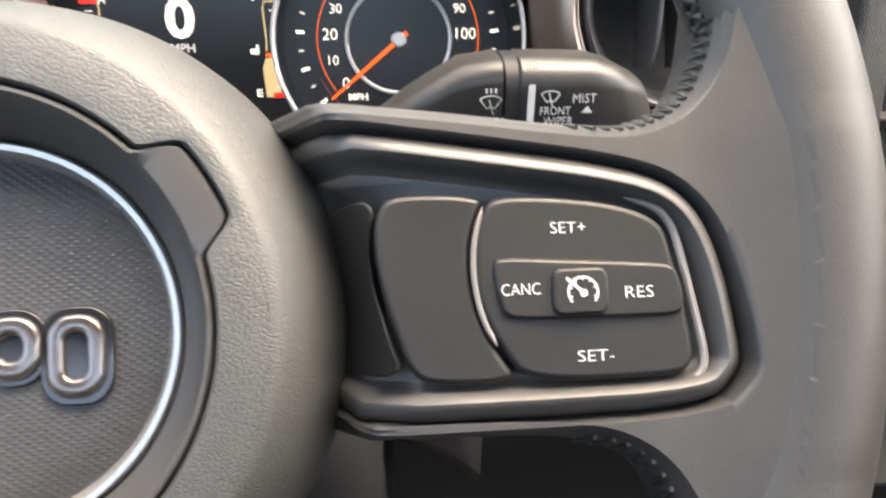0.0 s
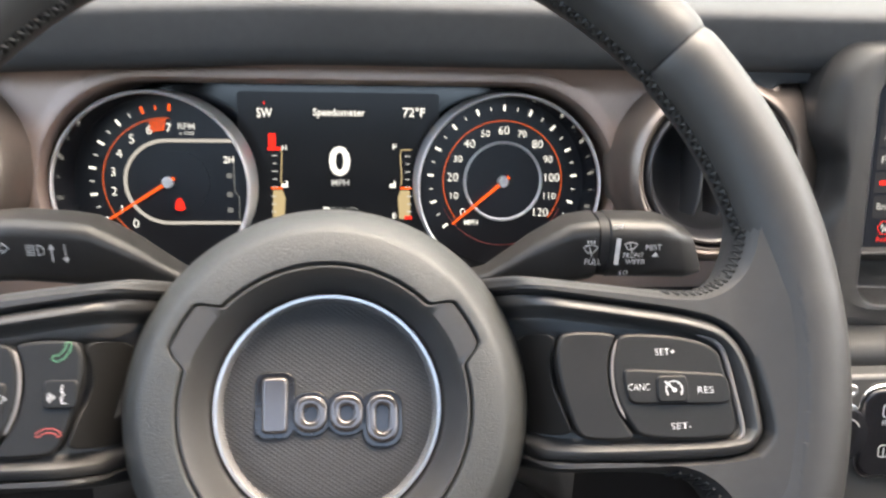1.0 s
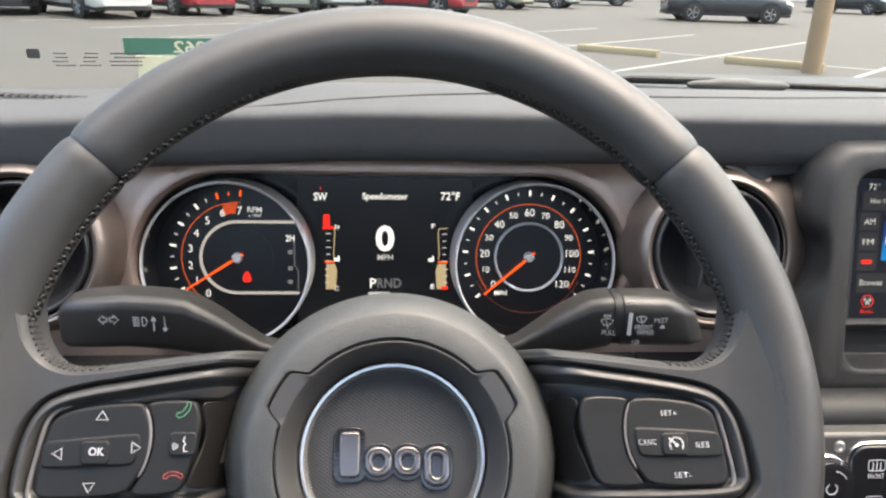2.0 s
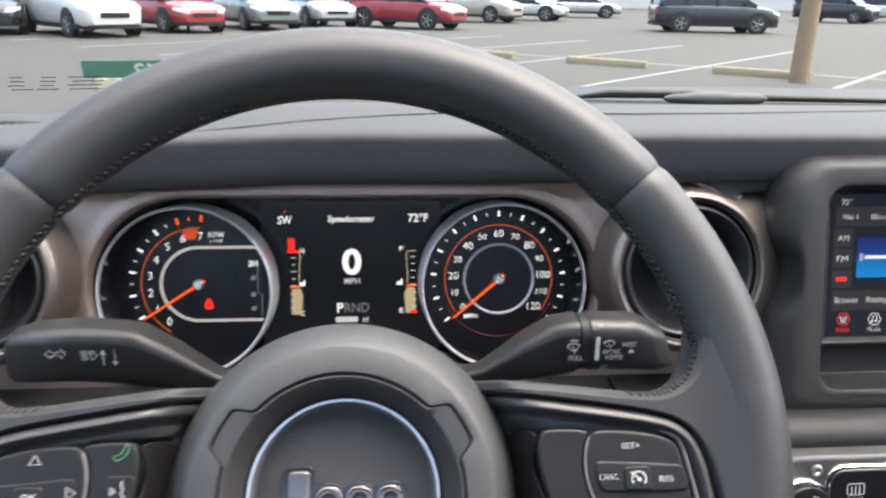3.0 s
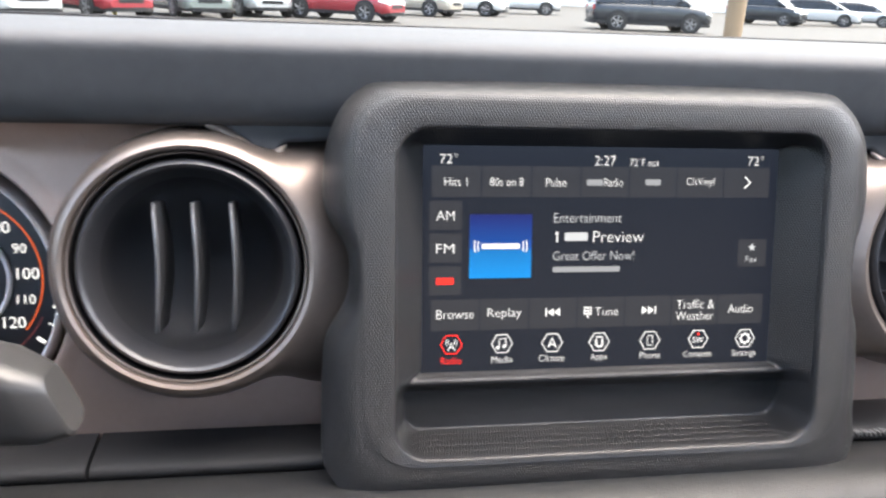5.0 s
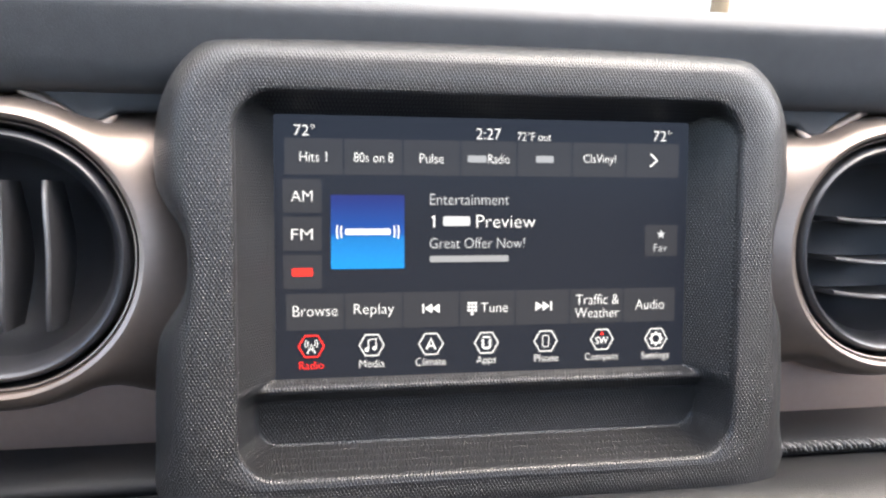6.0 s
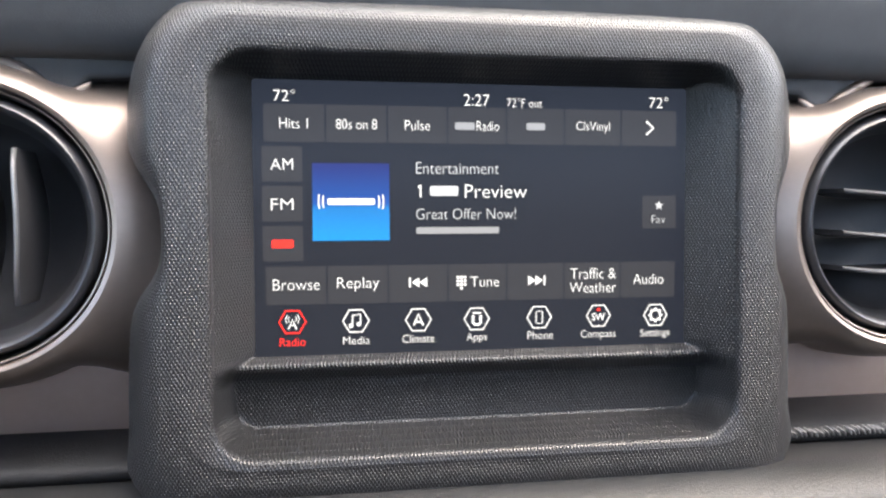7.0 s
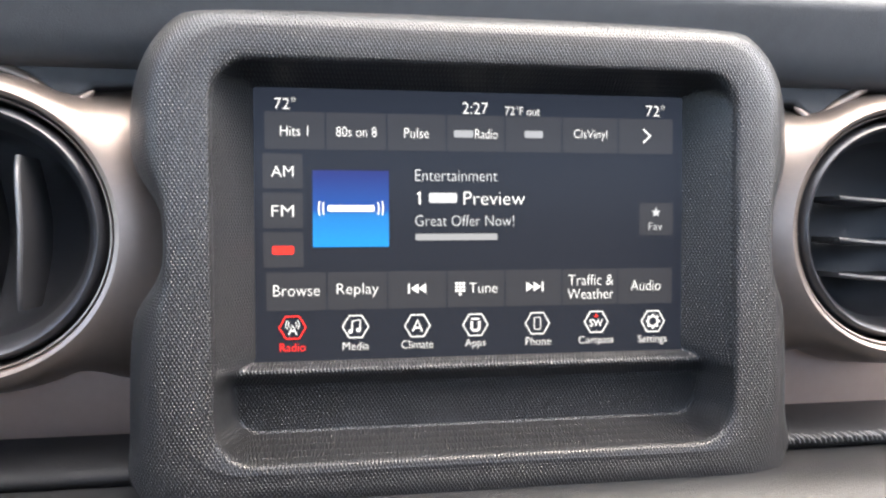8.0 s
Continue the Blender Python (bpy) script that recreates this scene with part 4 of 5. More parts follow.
n = 480
ang = [2 * math.pi * i / n for i in range(n)]
bm = bmesh.new()
hub_rings = []
for r, d in ((0.073, -0.035), (0.0762, -0.032), (0.0773, -0.028), (0.0774, -0.022), (0.0764, -0.0155), (0.0748, -0.0105), (0.0729, -0.005), (0.0706, 0.0), (0.0683, 0.004), (0.0658, 0.0074), (0.064, 0.0092), (0.0622, 0.0101)):
    hub_rings.append([P(r * math.cos(a), HV + r * math.sin(a), d) for a in ang])
for k, d in ((0.0013, 0.0098), (0.0008, 0.0092), (0.0005, 0.0078), (0.0003, 0.001)):
    hub_rings.append([P((cover_r(a) + k) * math.cos(a), HV + (cover_r(a) + k) * math.sin(a), d) for a in ang])
rings(bm, hub_rings)
part("airbag_pad", bm, M_GRAIN, wheel, "grained black leather airbag pad")
part("hub_housing", lathe(bmesh.new(), [(0.0745, -0.03), (0.0762, -0.033), (0.0764, -0.05), (0.0772, -0.066), (0.0782, -0.07), (0.0778, -0.073), (0.074, -0.075), (0.05, -0.078)], 0, HV, 96), M_COVER, wheel, "satin grey housing behind the airbag pad")
bm = bmesh.new()
loops = []
for k, d in ((0.0, 0.0), (0.0, 0.0084), (-0.0004, 0.0091), (-0.0011, 0.0092)):
    loops.append([P((cover_r(a) + k) * math.cos(a), HV + (cover_r(a) + k) * math.sin(a), d) for a in ang])
for r, d in ((0.05, 0.0083), (0.0488, 0.0068), (0.0474, 0.0044), (0.046, 0.0017), (0.0447, -0.0008), (0.0436, -0.0028), (0.0428, -0.0044), (0.0424, -0.009)):
    loops.append([P(r * math.cos(a), HV + r * math.sin(a), d) for a in ang])
rings(bm, loops)
part("hub_cover", bm, M_COVER, wheel, "dark satin hub cover with two ears")
part("hub_ring", lathe(bmesh.new(), [(0.0424, -0.0095), (0.0422, -0.0062), (0.0414, -0.0052), (0.0402, -0.0054), (0.039, -0.0072), (0.0384, -0.0095)], 0, HV), M_RING, wheel, "bright silver ring")
part("emblem_disc", lathe(bmesh.new(), [(0.0392, -0.0092), (0.038, -0.0086), (0.03, -0.0082), (0.0, -0.0076)], 0, HV), M_WEAVE, wheel, "grey woven-texture disc")
# emblem: a bar and three rings in polished metal on a dark base
for o in (rrect(-0.0195, HV + 0.001, 0.0118, 0.0215, 0.003), rrect(-0.0066, HV - 0.0024, 0.0125, 0.0138, 0.0055), rrect(0.0066, HV - 0.0024, 0.0125, 0.0138, 0.0055), rrect(0.0198, HV - 0.0046, 0.0122, 0.0182, 0.0045)):
    part("emblem_base", plate(bmesh.new(), offset(o, 0.0014), -0.0088, -0.0068, 0.0005), M_GLOSS, wheel, "dark emblem base")
part("emblem_bar", plate(bmesh.new(), rrect(-0.0195, HV + 0.001, 0.0096, 0.0205, 0.0022), -0.0086, -0.0052, 0.0013), M_EMBLEM, wheel, "polished metal emblem bar")
for cx, cy, w, h in ((-0.0066, HV - 0.0024, 0.0122, 0.0136), (0.0066, HV - 0.0024, 0.0122, 0.0136), (0.0198, HV - 0.0046, 0.012, 0.0178)):
    out, inn = rrect(cx, cy, w, h, 0.0054, 8), rrect(cx, cy, w - 0.0076, h - 0.0084, 0.002, 8)
    bm = bmesh.new()
    rings(bm, [[P(u, v, d) for u, v in o] for o, d in ((out, -0.0086), (out, -0.0062), (offset(out, -0.0004), -0.0057), (offset(out, -0.0011), -0.0054), (offset(inn, 0.0009), -0.0054), (offset(inn, 0.0003), -0.0058), (inn, -0.0064), (inn, -0.0086))])
    part("emblem_ring", bm, M_EMBLEM, wheel, "polished metal emblem ring")
# column shroud behind the hub
bm = bmesh.new()
loops = []
for d, w, h, cv in ((-0.045, 0.052, 0.05, -0.02), (-0.06, 0.07, 0.07, -0.024), (-0.12, 0.085, 0.085, -0.04), (-0.26, 0.095, 0.1, -0.08)):
    loops.append([P(u, v, d) for u, v in rrect(0, cv, 2 * w, 2 * h * 0.8, 0.03)])
rings(bm, loops, cap_first=True)
col = thing("steering_column", wheel.matrix_world, "dark grey plastic steering column shroud", "steering column")
part("shroud", bm, M_BLACK, col, "matt black column body")


cowl_o = smooth([(0.03, -0.07), (-0.02, -0.074), (-0.07, -0.082), (-0.09, -0.096), (-0.09, -0.16), (0.03, -0.16)], 2)
bm = bmesh.new()
rings(bm, [[(WC.x + 0.125 * k / 14, y, z - 0.035 * abs(k / 14) ** 5) for y, z in cowl_o] for k in range(-14, 15)], cap_first=True, cap_last=True)
cs = part("upper_shroud", bm, M_COVER, col, "dark grey upper column cover")
cs.matrix_parent_inverse = col.matrix_world.inverted()


# ---- stalks ----
def stalk(side, name, label):
    cx = WC.x
    t = thing(name, pose(cx, -0.053, -0.026), label, "control stalk", "column stalks")
    bm = bmesh.new()
    secs = [(0.03, 0.01, 0.012, -0.03), (0.055, 0.011, 0.013, -0.0265), (0.076, 0.0125, 0.016, -0.0215), (0.089, 0.0185, 0.02, -0.015), (0.098, 0.0242, 0.0225, -0.0108), (0.107, 0.0288, 0.0245, -0.0075), (0.117, 0.0325, 0.026, -0.0037), (0.128, 0.0322, 0.027, -0.0018)]
    if side == 1:
        secs += [(0.1305, 0.031, 0.027, -0.001)]
    else:
        secs += [(0.15, 0.032, 0.027, 0.0), (0.172, 0.031, 0.026, -0.001), (0.183, 0.0285, 0.022, -0.0025), (0.1875, 0.022, 0.015, -0.004), (0.1885, 0.018, 0.011, -0.0045)]
    rings(bm, [[(side * x, -v[0], v[1] + z) for v in rrect(0, 0, w, h, min(w, h) * 0.27, 5)] for x, h, w, z in secs], cap_first=True, cap_last=True)
    part("arm", bm, M_PLASTIC, t, "satin black stalk arm")
    if side == 1:
        bm = bmesh.new()
        rings(bm, [[(x, -v[0], v[1] + z) for v in rrect(0, 0, w, h, min(w, h) * 0.38, 5)] for x, h, w, z in ((0.131, 0.030, 0.025, -0.001), (0.1315, 0.0315, 0.0275, -0.001), (0.136, 0.0315, 0.0275, -0.001))], cap_first=True)
        part("collar", bm, M_BLACK, t)
        bm = bmesh.new()
        rings(bm, [[(x - sh * v[1], -v[0], v[1] + z) for v in rrect(0, 0, w, h, min(w, h) * r, 5)] for x, h, w, z, r, sh in ((0.1362, 0.031, 0.027, -0.001, 0.38, 0), (0.137, 0.032, 0.028, -0.001, 0.34, 0), (0.164, 0.0315, 0.0275, -0.0015, 0.3, 0.1), (0.1745, 0.03, 0.026, -0.0028, 0.3, 0.3), (0.177, 0.0285, 0.0245, -0.0032, 0.3, 0.35), (0.1845, 0.0235, 0.0185, -0.0045, 0.3, 0.38), (0.1856, 0.0205, 0.016, -0.0045, 0.3, 0.38))], cap_last=True)
        part("twist_grip", bm, M_PLASTIC, t, "satin black twist grip")
        d = 0.0143
        q = lambda u, v: (u / 1000 - cx, v / 1000 + 0.026)
        for s, u, v, w, h in (("PULL", -264, -31.3, 8.3, 3.3), ("FRONT", -243.1, -27.8, 10.7, 2.9), ("WIPER", -241.9, -31.4, 10.4, 2.9), ("MIST", -233.1, -23.5, 8.3, 3.2)):
            words("lettering", s, *q(u, v), w / 1000, h / 1000, d, M_PRINT, t, 0.0)
        words("lettering", "OFF", *q(-252.3, -13.1), 0.0054, 0.0026, 0.0125, M_PRINT, t)
        words("lettering", "LO", *q(-246.9, -38), 0.0042, 0.0026, 0.0135, M_PRINT, t)
        bar("white_bar", *q(-251.8, -25.8), 0.0024, 0.0145, d - 0.0001, M_PRINT, t)
        for u, v, w in ((-245.2, -22.5, 6.4), (-265.8, -24.6, 7.2)):
            x, y = q(u, v)
            part("wiper_sign", stroke(bmesh.new(), arc(x, y - 0.004, w / 1000 * 0.9, 125, 55, 10) + arc(x, y - 0.004, w / 1000 * 0.35, 55, 125, 6), 0.0004, d, closed=True), M_PRINT, t)
            part("wiper_sign", stroke(bmesh.new(), [(x + 0.001, y - 0.0042), (x - 0.0006, y + 0.0012)], 0.0004, d), M_PRINT, t)
        for k in (-1.6, 0, 1.6):
            x, y = q(-265.8 + k, -20.5)
            bar("wiper_sign", x, y, 0.0007, 0.0016, d - 0.0002, M_PRINT, t)
        x, y = q(-231.8, -27.5)
        mark("wiper_sign", [(x - 0.0018, y - 0.0011), (x + 0.0018, y - 0.0011), (x, y + 0.0013)], d - 0.0002, M_PRINT, t)
    else:
        d = 0.0141
        q = lambda u, v: (u / 1000 - cx, v / 1000 + 0.026)
        for s in (1, -1):
            x, y = q(-549.9 + s * 2.6, -22.1)
            o = [(x + s * a, y + b) for a, b in ((0.0028, 0), (0, 0.0027), (0, 0.0012), (-0.0018, 0.0012), (-0.0018, -0.0012), (0, -0.0012), (0, -0.0027))]
            part("arrow_sign", stroke(bmesh.new(), o, 0.0004, d, closed=True), M_PRINT, t)
        x, y = q(-531, -23.3)
        part("beam_sign", stroke(bmesh.new(), arc(x - 0.0005, y, 0.0027, 90, -90, 12), 0.0004, d, closed=True), M_PRINT, t)
        for k in range(5):
            bar("beam_sign", x - 0.0038, y + 0.0024 - 0.0012 * k, 0.0038, 0.0004, d, M_PRINT, t)
        x, y = q(-525.3, -24.7)
        bar("arrow_sign", x, y - 0.001, 0.0006, 0.007, d, M_PRINT, t)
        mark("arrow_sign", [(x - 0.0015, y + 0.0018), (x + 0.0015, y + 0.0018), (x, y + 0.0046)], d, M_PRINT, t)
        x, y = q(-519.2, -25)
        for k in range(5):
            bar("arrow_sign", x, y + 0.0042 - 0.0015 * k, 0.0006, 0.0009, d, M_PRINT, t)
        mark("arrow_sign", [(x + 0.0015, y - 0.0024), (x - 0.0015, y - 0.0024), (x, y - 0.0048)], d, M_PRINT, t)


stalk(1, "wiper_stalk", "black wiper stalk with white printing behind the wheel")
stalk(-1, "turn_signal_stalk", "black turn signal stalk with white signs")

# ---- centre display unit ----
unit = thing("infotainment_unit", at_dash(0, 0, 0), "knurled black display unit with lit touchscreen", "car display")
half = mm([(98, 72.5), (107, 67), (114.5, 57), (118.5, 45.5), (119.8, 34), (119.8, 22), (117, 14.5), (111.5, 6.5), (109, 0), (109, -14), (112, -21.5), (117.5, -29), (120, -36), (121, -54), (121.2, -68), (121.2, -84), (119.5, -88), (110, -99.5), (107, -102), (98, -102.8)])
bz_o = smooth(half + mirror(half), 2)
bz_o = bz_o if area(bz_o) > 0 else bz_o[::-1]
ridge = rrect(0, -0.0107, 0.208, 0.1462, 0.022, 10)
face = rrect(0, -0.01455, 0.1842, 0.1341, 0.014, 10)
c0 = (0.0, -0.0125)
bm = bmesh.new()
loops = [[P(u, v, d) for u, v in polar(o, *c0, 288)] for o, d in ((offset(bz_o, -0.001), -0.045), (bz_o, -0.012), (bz_o, 0.0005))]
rim_out, rim_in = polar(bz_o, *c0, 288), polar(offset(ridge, 0.0006), *c0, 288)
for k in (0.02, 0.06, 0.12, 0.2, 0.3, 0.42, 0.55, 0.7, 0.85, 1.0):
    loops.append([])
    for a, b in zip(rim_out, rim_in):
        # round at the sides and above, nearly flat and sharp-edged along the bottom
        w = max(0.0, min(1.0, (-0.074 - a[1]) / 0.02))
        d = (1 - w) * (0.0005 + 0.0184 * math.sin(k * math.pi / 2) ** 0.75) + w * (0.0115 + 0.0074 * math.sin(k * math.pi / 2))
        loops[-1].append(P(a[0] + (b[0] - a[0]) * k, a[1] + (b[1] - a[1]) * k, d))
for o, d in ((ridge, 0.0192), (offset(face, 0.0007), 0.0188), (face, 0.0184), (offset(face, -0.0007), 0.0175), (offset(face, -0.0011), 0.0158)):
    loops.append([P(u, v, d) for u, v in polar(o, *c0, 288)])
side = bmesh.new()
rings(side, loops[:4])
part("bezel_side", side, M_PLASTIC, unit, "satin black side of the display unit", 30)
knurl_map(bm, loops[3:])
part("bezel", bm, M_KNURL, unit, "knurled black plastic bezel", 30)


def ease(x):
    x = max(0.0, min(1.0, x))
    return x * x * (3 - 2 * x)


def soft_max(a, b, k):
    h = max(0.0, k - abs(a - b)) / k
    return max(a, b) + h * h * k / 4


def well_depth(u, v):
    """The inside of the bezel: sloping walls down to the glass and the shelf, crest and tray below it."""
    qu, qv = abs(u) - (0.0921 - 0.014), abs(v + 0.01455) - (0.06705 - 0.014)
    inset = 0.014 - math.hypot(max(qu, 0.0), max(qv, 0.0)) - min(max(qu, qv), 0.0)
    run = 0.0131 + (0.0048 - 0.0131) * ease((-0.0475 - v) / 0.0115)
    wall = soft_max(0.0172 * (1 - inset / 0.0048), 0.0172 * (1 - (0.0921 - abs(u)) / run), 0.002)
    wall = soft_max(wall, 0.0172 * (1 - (0.0525 - v) / 0.0068), 0.002)
    t = -v
    if t < 0.0485:
        base = -0.0012
    elif t < 0.0528:
        base = -0.0012 + 0.0062 * ease((t - 0.0485) / 0.0043)
    elif t < 0.0595:
        base = 0.005 - 0.0062 * ease((t - 0.0528) / 0.0067)
    else:
        base = -0.0012 - 0.0022 * ease((t - 0.0595) / 0.012)
    return min(0.0168, soft_max(wall, base, 0.003 if t > 0.05 else 0.0006))


us = [-0.0946 + 0.0008 * i for i in range(21)] + [-0.0778 + 0.0032 * i for i in range(1, 49)]
us = us + [-u for u in us if u < -0.0762][::-1]
us = sorted(set(round(u, 5) for u in us))
vs = [0.0535 - 0.0007 * i for i in range(16)] + [0.043 - 0.003 * i for i in range(1, 30)] + [-0.0446 - 0.0006 * i for i in range(65)]
vs = sorted(set(round(v, 5) for v in vs))
grid = [[well_depth(u, v) for u in us] for v in vs]
bm = bmesh.new()
uv = bm.loops.layers.uv.new("knurl")
dots = [[bm.verts.new(P(u, v, d)) for u, d in zip(us, row)] for v, row in zip(vs, grid)]
mid_u = len(us) // 2
along = []
for row in grid:
    run = [0.0]
    for i in range(1, len(us)):
        run.append(run[-1] + math.hypot(us[i] - us[i - 1], row[i] - row[i - 1]))
    along.append([q - run[mid_u] for q in run])
for j in range(len(vs) - 1):
    for i in range(len(us) - 1):
        fc = bm.faces.new((dots[j][i], dots[j][i + 1], dots[j + 1][i + 1], dots[j + 1][i]))
        for c, (y, x) in zip(fc.loops, ((j, i), (j, i + 1), (j + 1, i + 1), (j + 1, i))):
            c[uv].uv = (along[y][x] * 2 * math.pi / 0.0013, vs[y] * 2 * math.pi / 0.0022)
part("well", bm, M_KNURL, unit, "knurled well with a shallow tray below the screen", 60)
screen = part("screen", plate(bmesh.new(), rrect(-0.0005, -0.0015, 0.166, 0.1, 0.002), -0.004, 0.0003, 0.0), M_SCREEN, unit, "lit touchscreen showing the radio page")
SD = 0.0004
edges = [-75.7, -54.5, -33, -11.5, 10.1, 31.8, 53.6, 75.6]
for v, h in ((31, 13), (-25.3, 13.4)):
    for a, b in zip(edges, edges[1:]):
        bar("tile", (a + b) / 2000, v / 1000, (b - a - 0.5) / 1000, h / 1000, SD - 0.0001, M_TILE, screen, 0.0001, 0.04)
for u, v, w, h in ((-69.4, 16.9, 13.8, 12.1), (-69.4, 3.2, 13.8, 12.3), (-69.4, -10.6, 13.8, 12.3), (68.9, -0.1, 13.5, 12.3)):
    bar("tile", u / 1000, v / 1000, w / 1000, h / 1000, SD - 0.0001, M_TILE, screen, 0.0001, 0.04)
TD = SD + 0.0001
for s, u, v, w, h in (("72°", -68.4, 40.4, 7.2, 4), ("2:27", -0.9, 40.1, 9.3, 4.1), ("72°F out", 16.8, 39.5, 13.1, 3.2), ("72°", 68.3, 40.6, 7.4, 4.1), ("Hits 1", -65.3, 30.9, 9.6, 3.5), ("80s on 8", -43.7, 30.9, 14.2, 3.5), ("Pulse", -22.3, 30.8, 8.9, 3.5),
                      ("Radio", 3.2, 30.9, 8.3, 3.4), ("ClsVinyl", 42.8, 31, 12.9, 4.2), ("Preview", 6.2, 7.6, 22.9, 4.8), ("Browse", -65, -24.9, 16, 3.9), ("Replay", -43.6, -25.2, 14.8, 5),
                      ("Tune", 2, -25, 10.5, 3.7), ("Traffic &", 43.1, -22.7, 17.6, 4), ("Weather", 43, -27.9, 18, 3.8), ("Audio", 64.8, -25.1, 12, 3.9), ("Media", -44.4, -45, 9.3, 2.8), ("Climate", -22.3, -45, 11.5, 2.9), ("Apps", -1, -45.4, 7.6, 3.6), ("Phone", 22.8, -45.1, 9.6, 2.9), ("Compass", 45.2, -45.6, 13.6, 3.6), ("Settings", 67.6, -45.8, 11.6, 3.6)):
    words("lettering", s, u / 1000, v / 1000, w / 1000, h / 1000, TD, M_PAGE, screen, -0.012)
for s, u, v, w, h in (("Entertainment", -7.8, 15.8, 30.1, 4.1), ("Great Offer Now!", -4.7, -0.5, 36.5, 3.9), ("Fav", 68.6, -2.8, 5.4, 2.8)):
    words("lettering", s, u / 1000, v / 1000, w / 1000, h / 1000, TD, M_PAGESOFT, screen, -0.012)
for s, v in (("AM", 0.0168), ("FM", 0.003)):
    words("lettering", s, -0.0695, v, 0.0076, 0.0039, TD, M_PAGE, screen, -0.012)
words("lettering", "Radio", -0.0665, -0.0449, 0.0088, 0.0029, TD, M_RED, screen, -0.008)
for u, v, w, h, mt in ((-5.2, 30.8, 7.2, 2.6, M_PAGEBAR), (21, 31, 7, 2.6, M_PAGEBAR), (-12.8, 7.7, 10.3, 3.6, M_PAGESOFT), (-7.8, -6.4, 30.2, 2.4, M_PAGEBAR), (-69.5, -10.7, 7.4, 2.8, M_RED)):
    bar("text_bar", u / 1000, v / 1000, w / 1000, h / 1000, TD - 0.0001, mt, screen, 0.0001)
cover = mark("cover_picture", [(-0.0592, -0.0097), (-0.0324, -0.0097), (-0.0324, 0.0173), (-0.0592, 0.0173)], SD - 0.0001, M_BLUE, screen, 0.0001, "blue gradient cover square")
bar("emblem_bar", -0.0458, 0.0039, 0.0165, 0.0022, TD, M_PAGE, screen, 0.0001)
for s in (1, -1):
    for r in (0.0098, 0.0113):
        part("emblem_arc", stroke(bmesh.new(), arc(-0.0458, 0.0039, r, -13 if s == 1 else 167, 13 if s == 1 else 193, 6), 0.0005, TD, 0.0001), M_PAGE, screen)
part("lettering", stroke(bmesh.new(), [(-0.0222, 0.0089), (-0.0213, 0.0099), (-0.0213, 0.0054)], 0.0006, TD, 0.0001), M_PAGE, screen)
part("chevron", stroke(bmesh.new(), [(0.0635, 0.0336), (0.0663, 0.0311), (0.0635, 0.0286)], 0.0007, TD, 0.0001), M_PAGE, screen)
star = [(0.0688 + r * math.sin(math.pi * k / 5), 0.0024 + r * math.cos(math.pi * k / 5)) for k, r in ((i, 0.0019 if i % 2 == 0 else 0.0008) for i in range(10))]
mark("star", star, TD - 0.0001, M_PAGESOFT, screen, 0.0001)
for u0, s in ((-0.0221, -1), (0.0212, 1)):
    for k in (-0.0016, 0.0012):
        o = [(u0 + s * (k - 0.0014), -0.0267), (u0 + s * (k + 0.0014), -0.0249), (u0 + s * (k - 0.0014), -0.0231)]
        mark("skip_sign", o, TD - 0.0001, M_PAGE, screen, 0.0001)
    bar("skip_sign", u0 + s * 0.0032, -0.0249, 0.0006, 0.0036, TD - 0.0001, M_PAGE, screen, 0.0001)
for i in range(3):
    for j in range(3):
        bar("grid_sign", -0.0066 + (i - 1) * 0.0013, -0.0246 + (j - 1) * 0.0013, 0.001, 0.001, TD - 0.0001, M_PAGE, screen, 0.0001)
bar("grid_sign", -0.0066, -0.0272, 0.001, 0.001, TD - 0.0001, M_PAGE, screen, 0.0001)
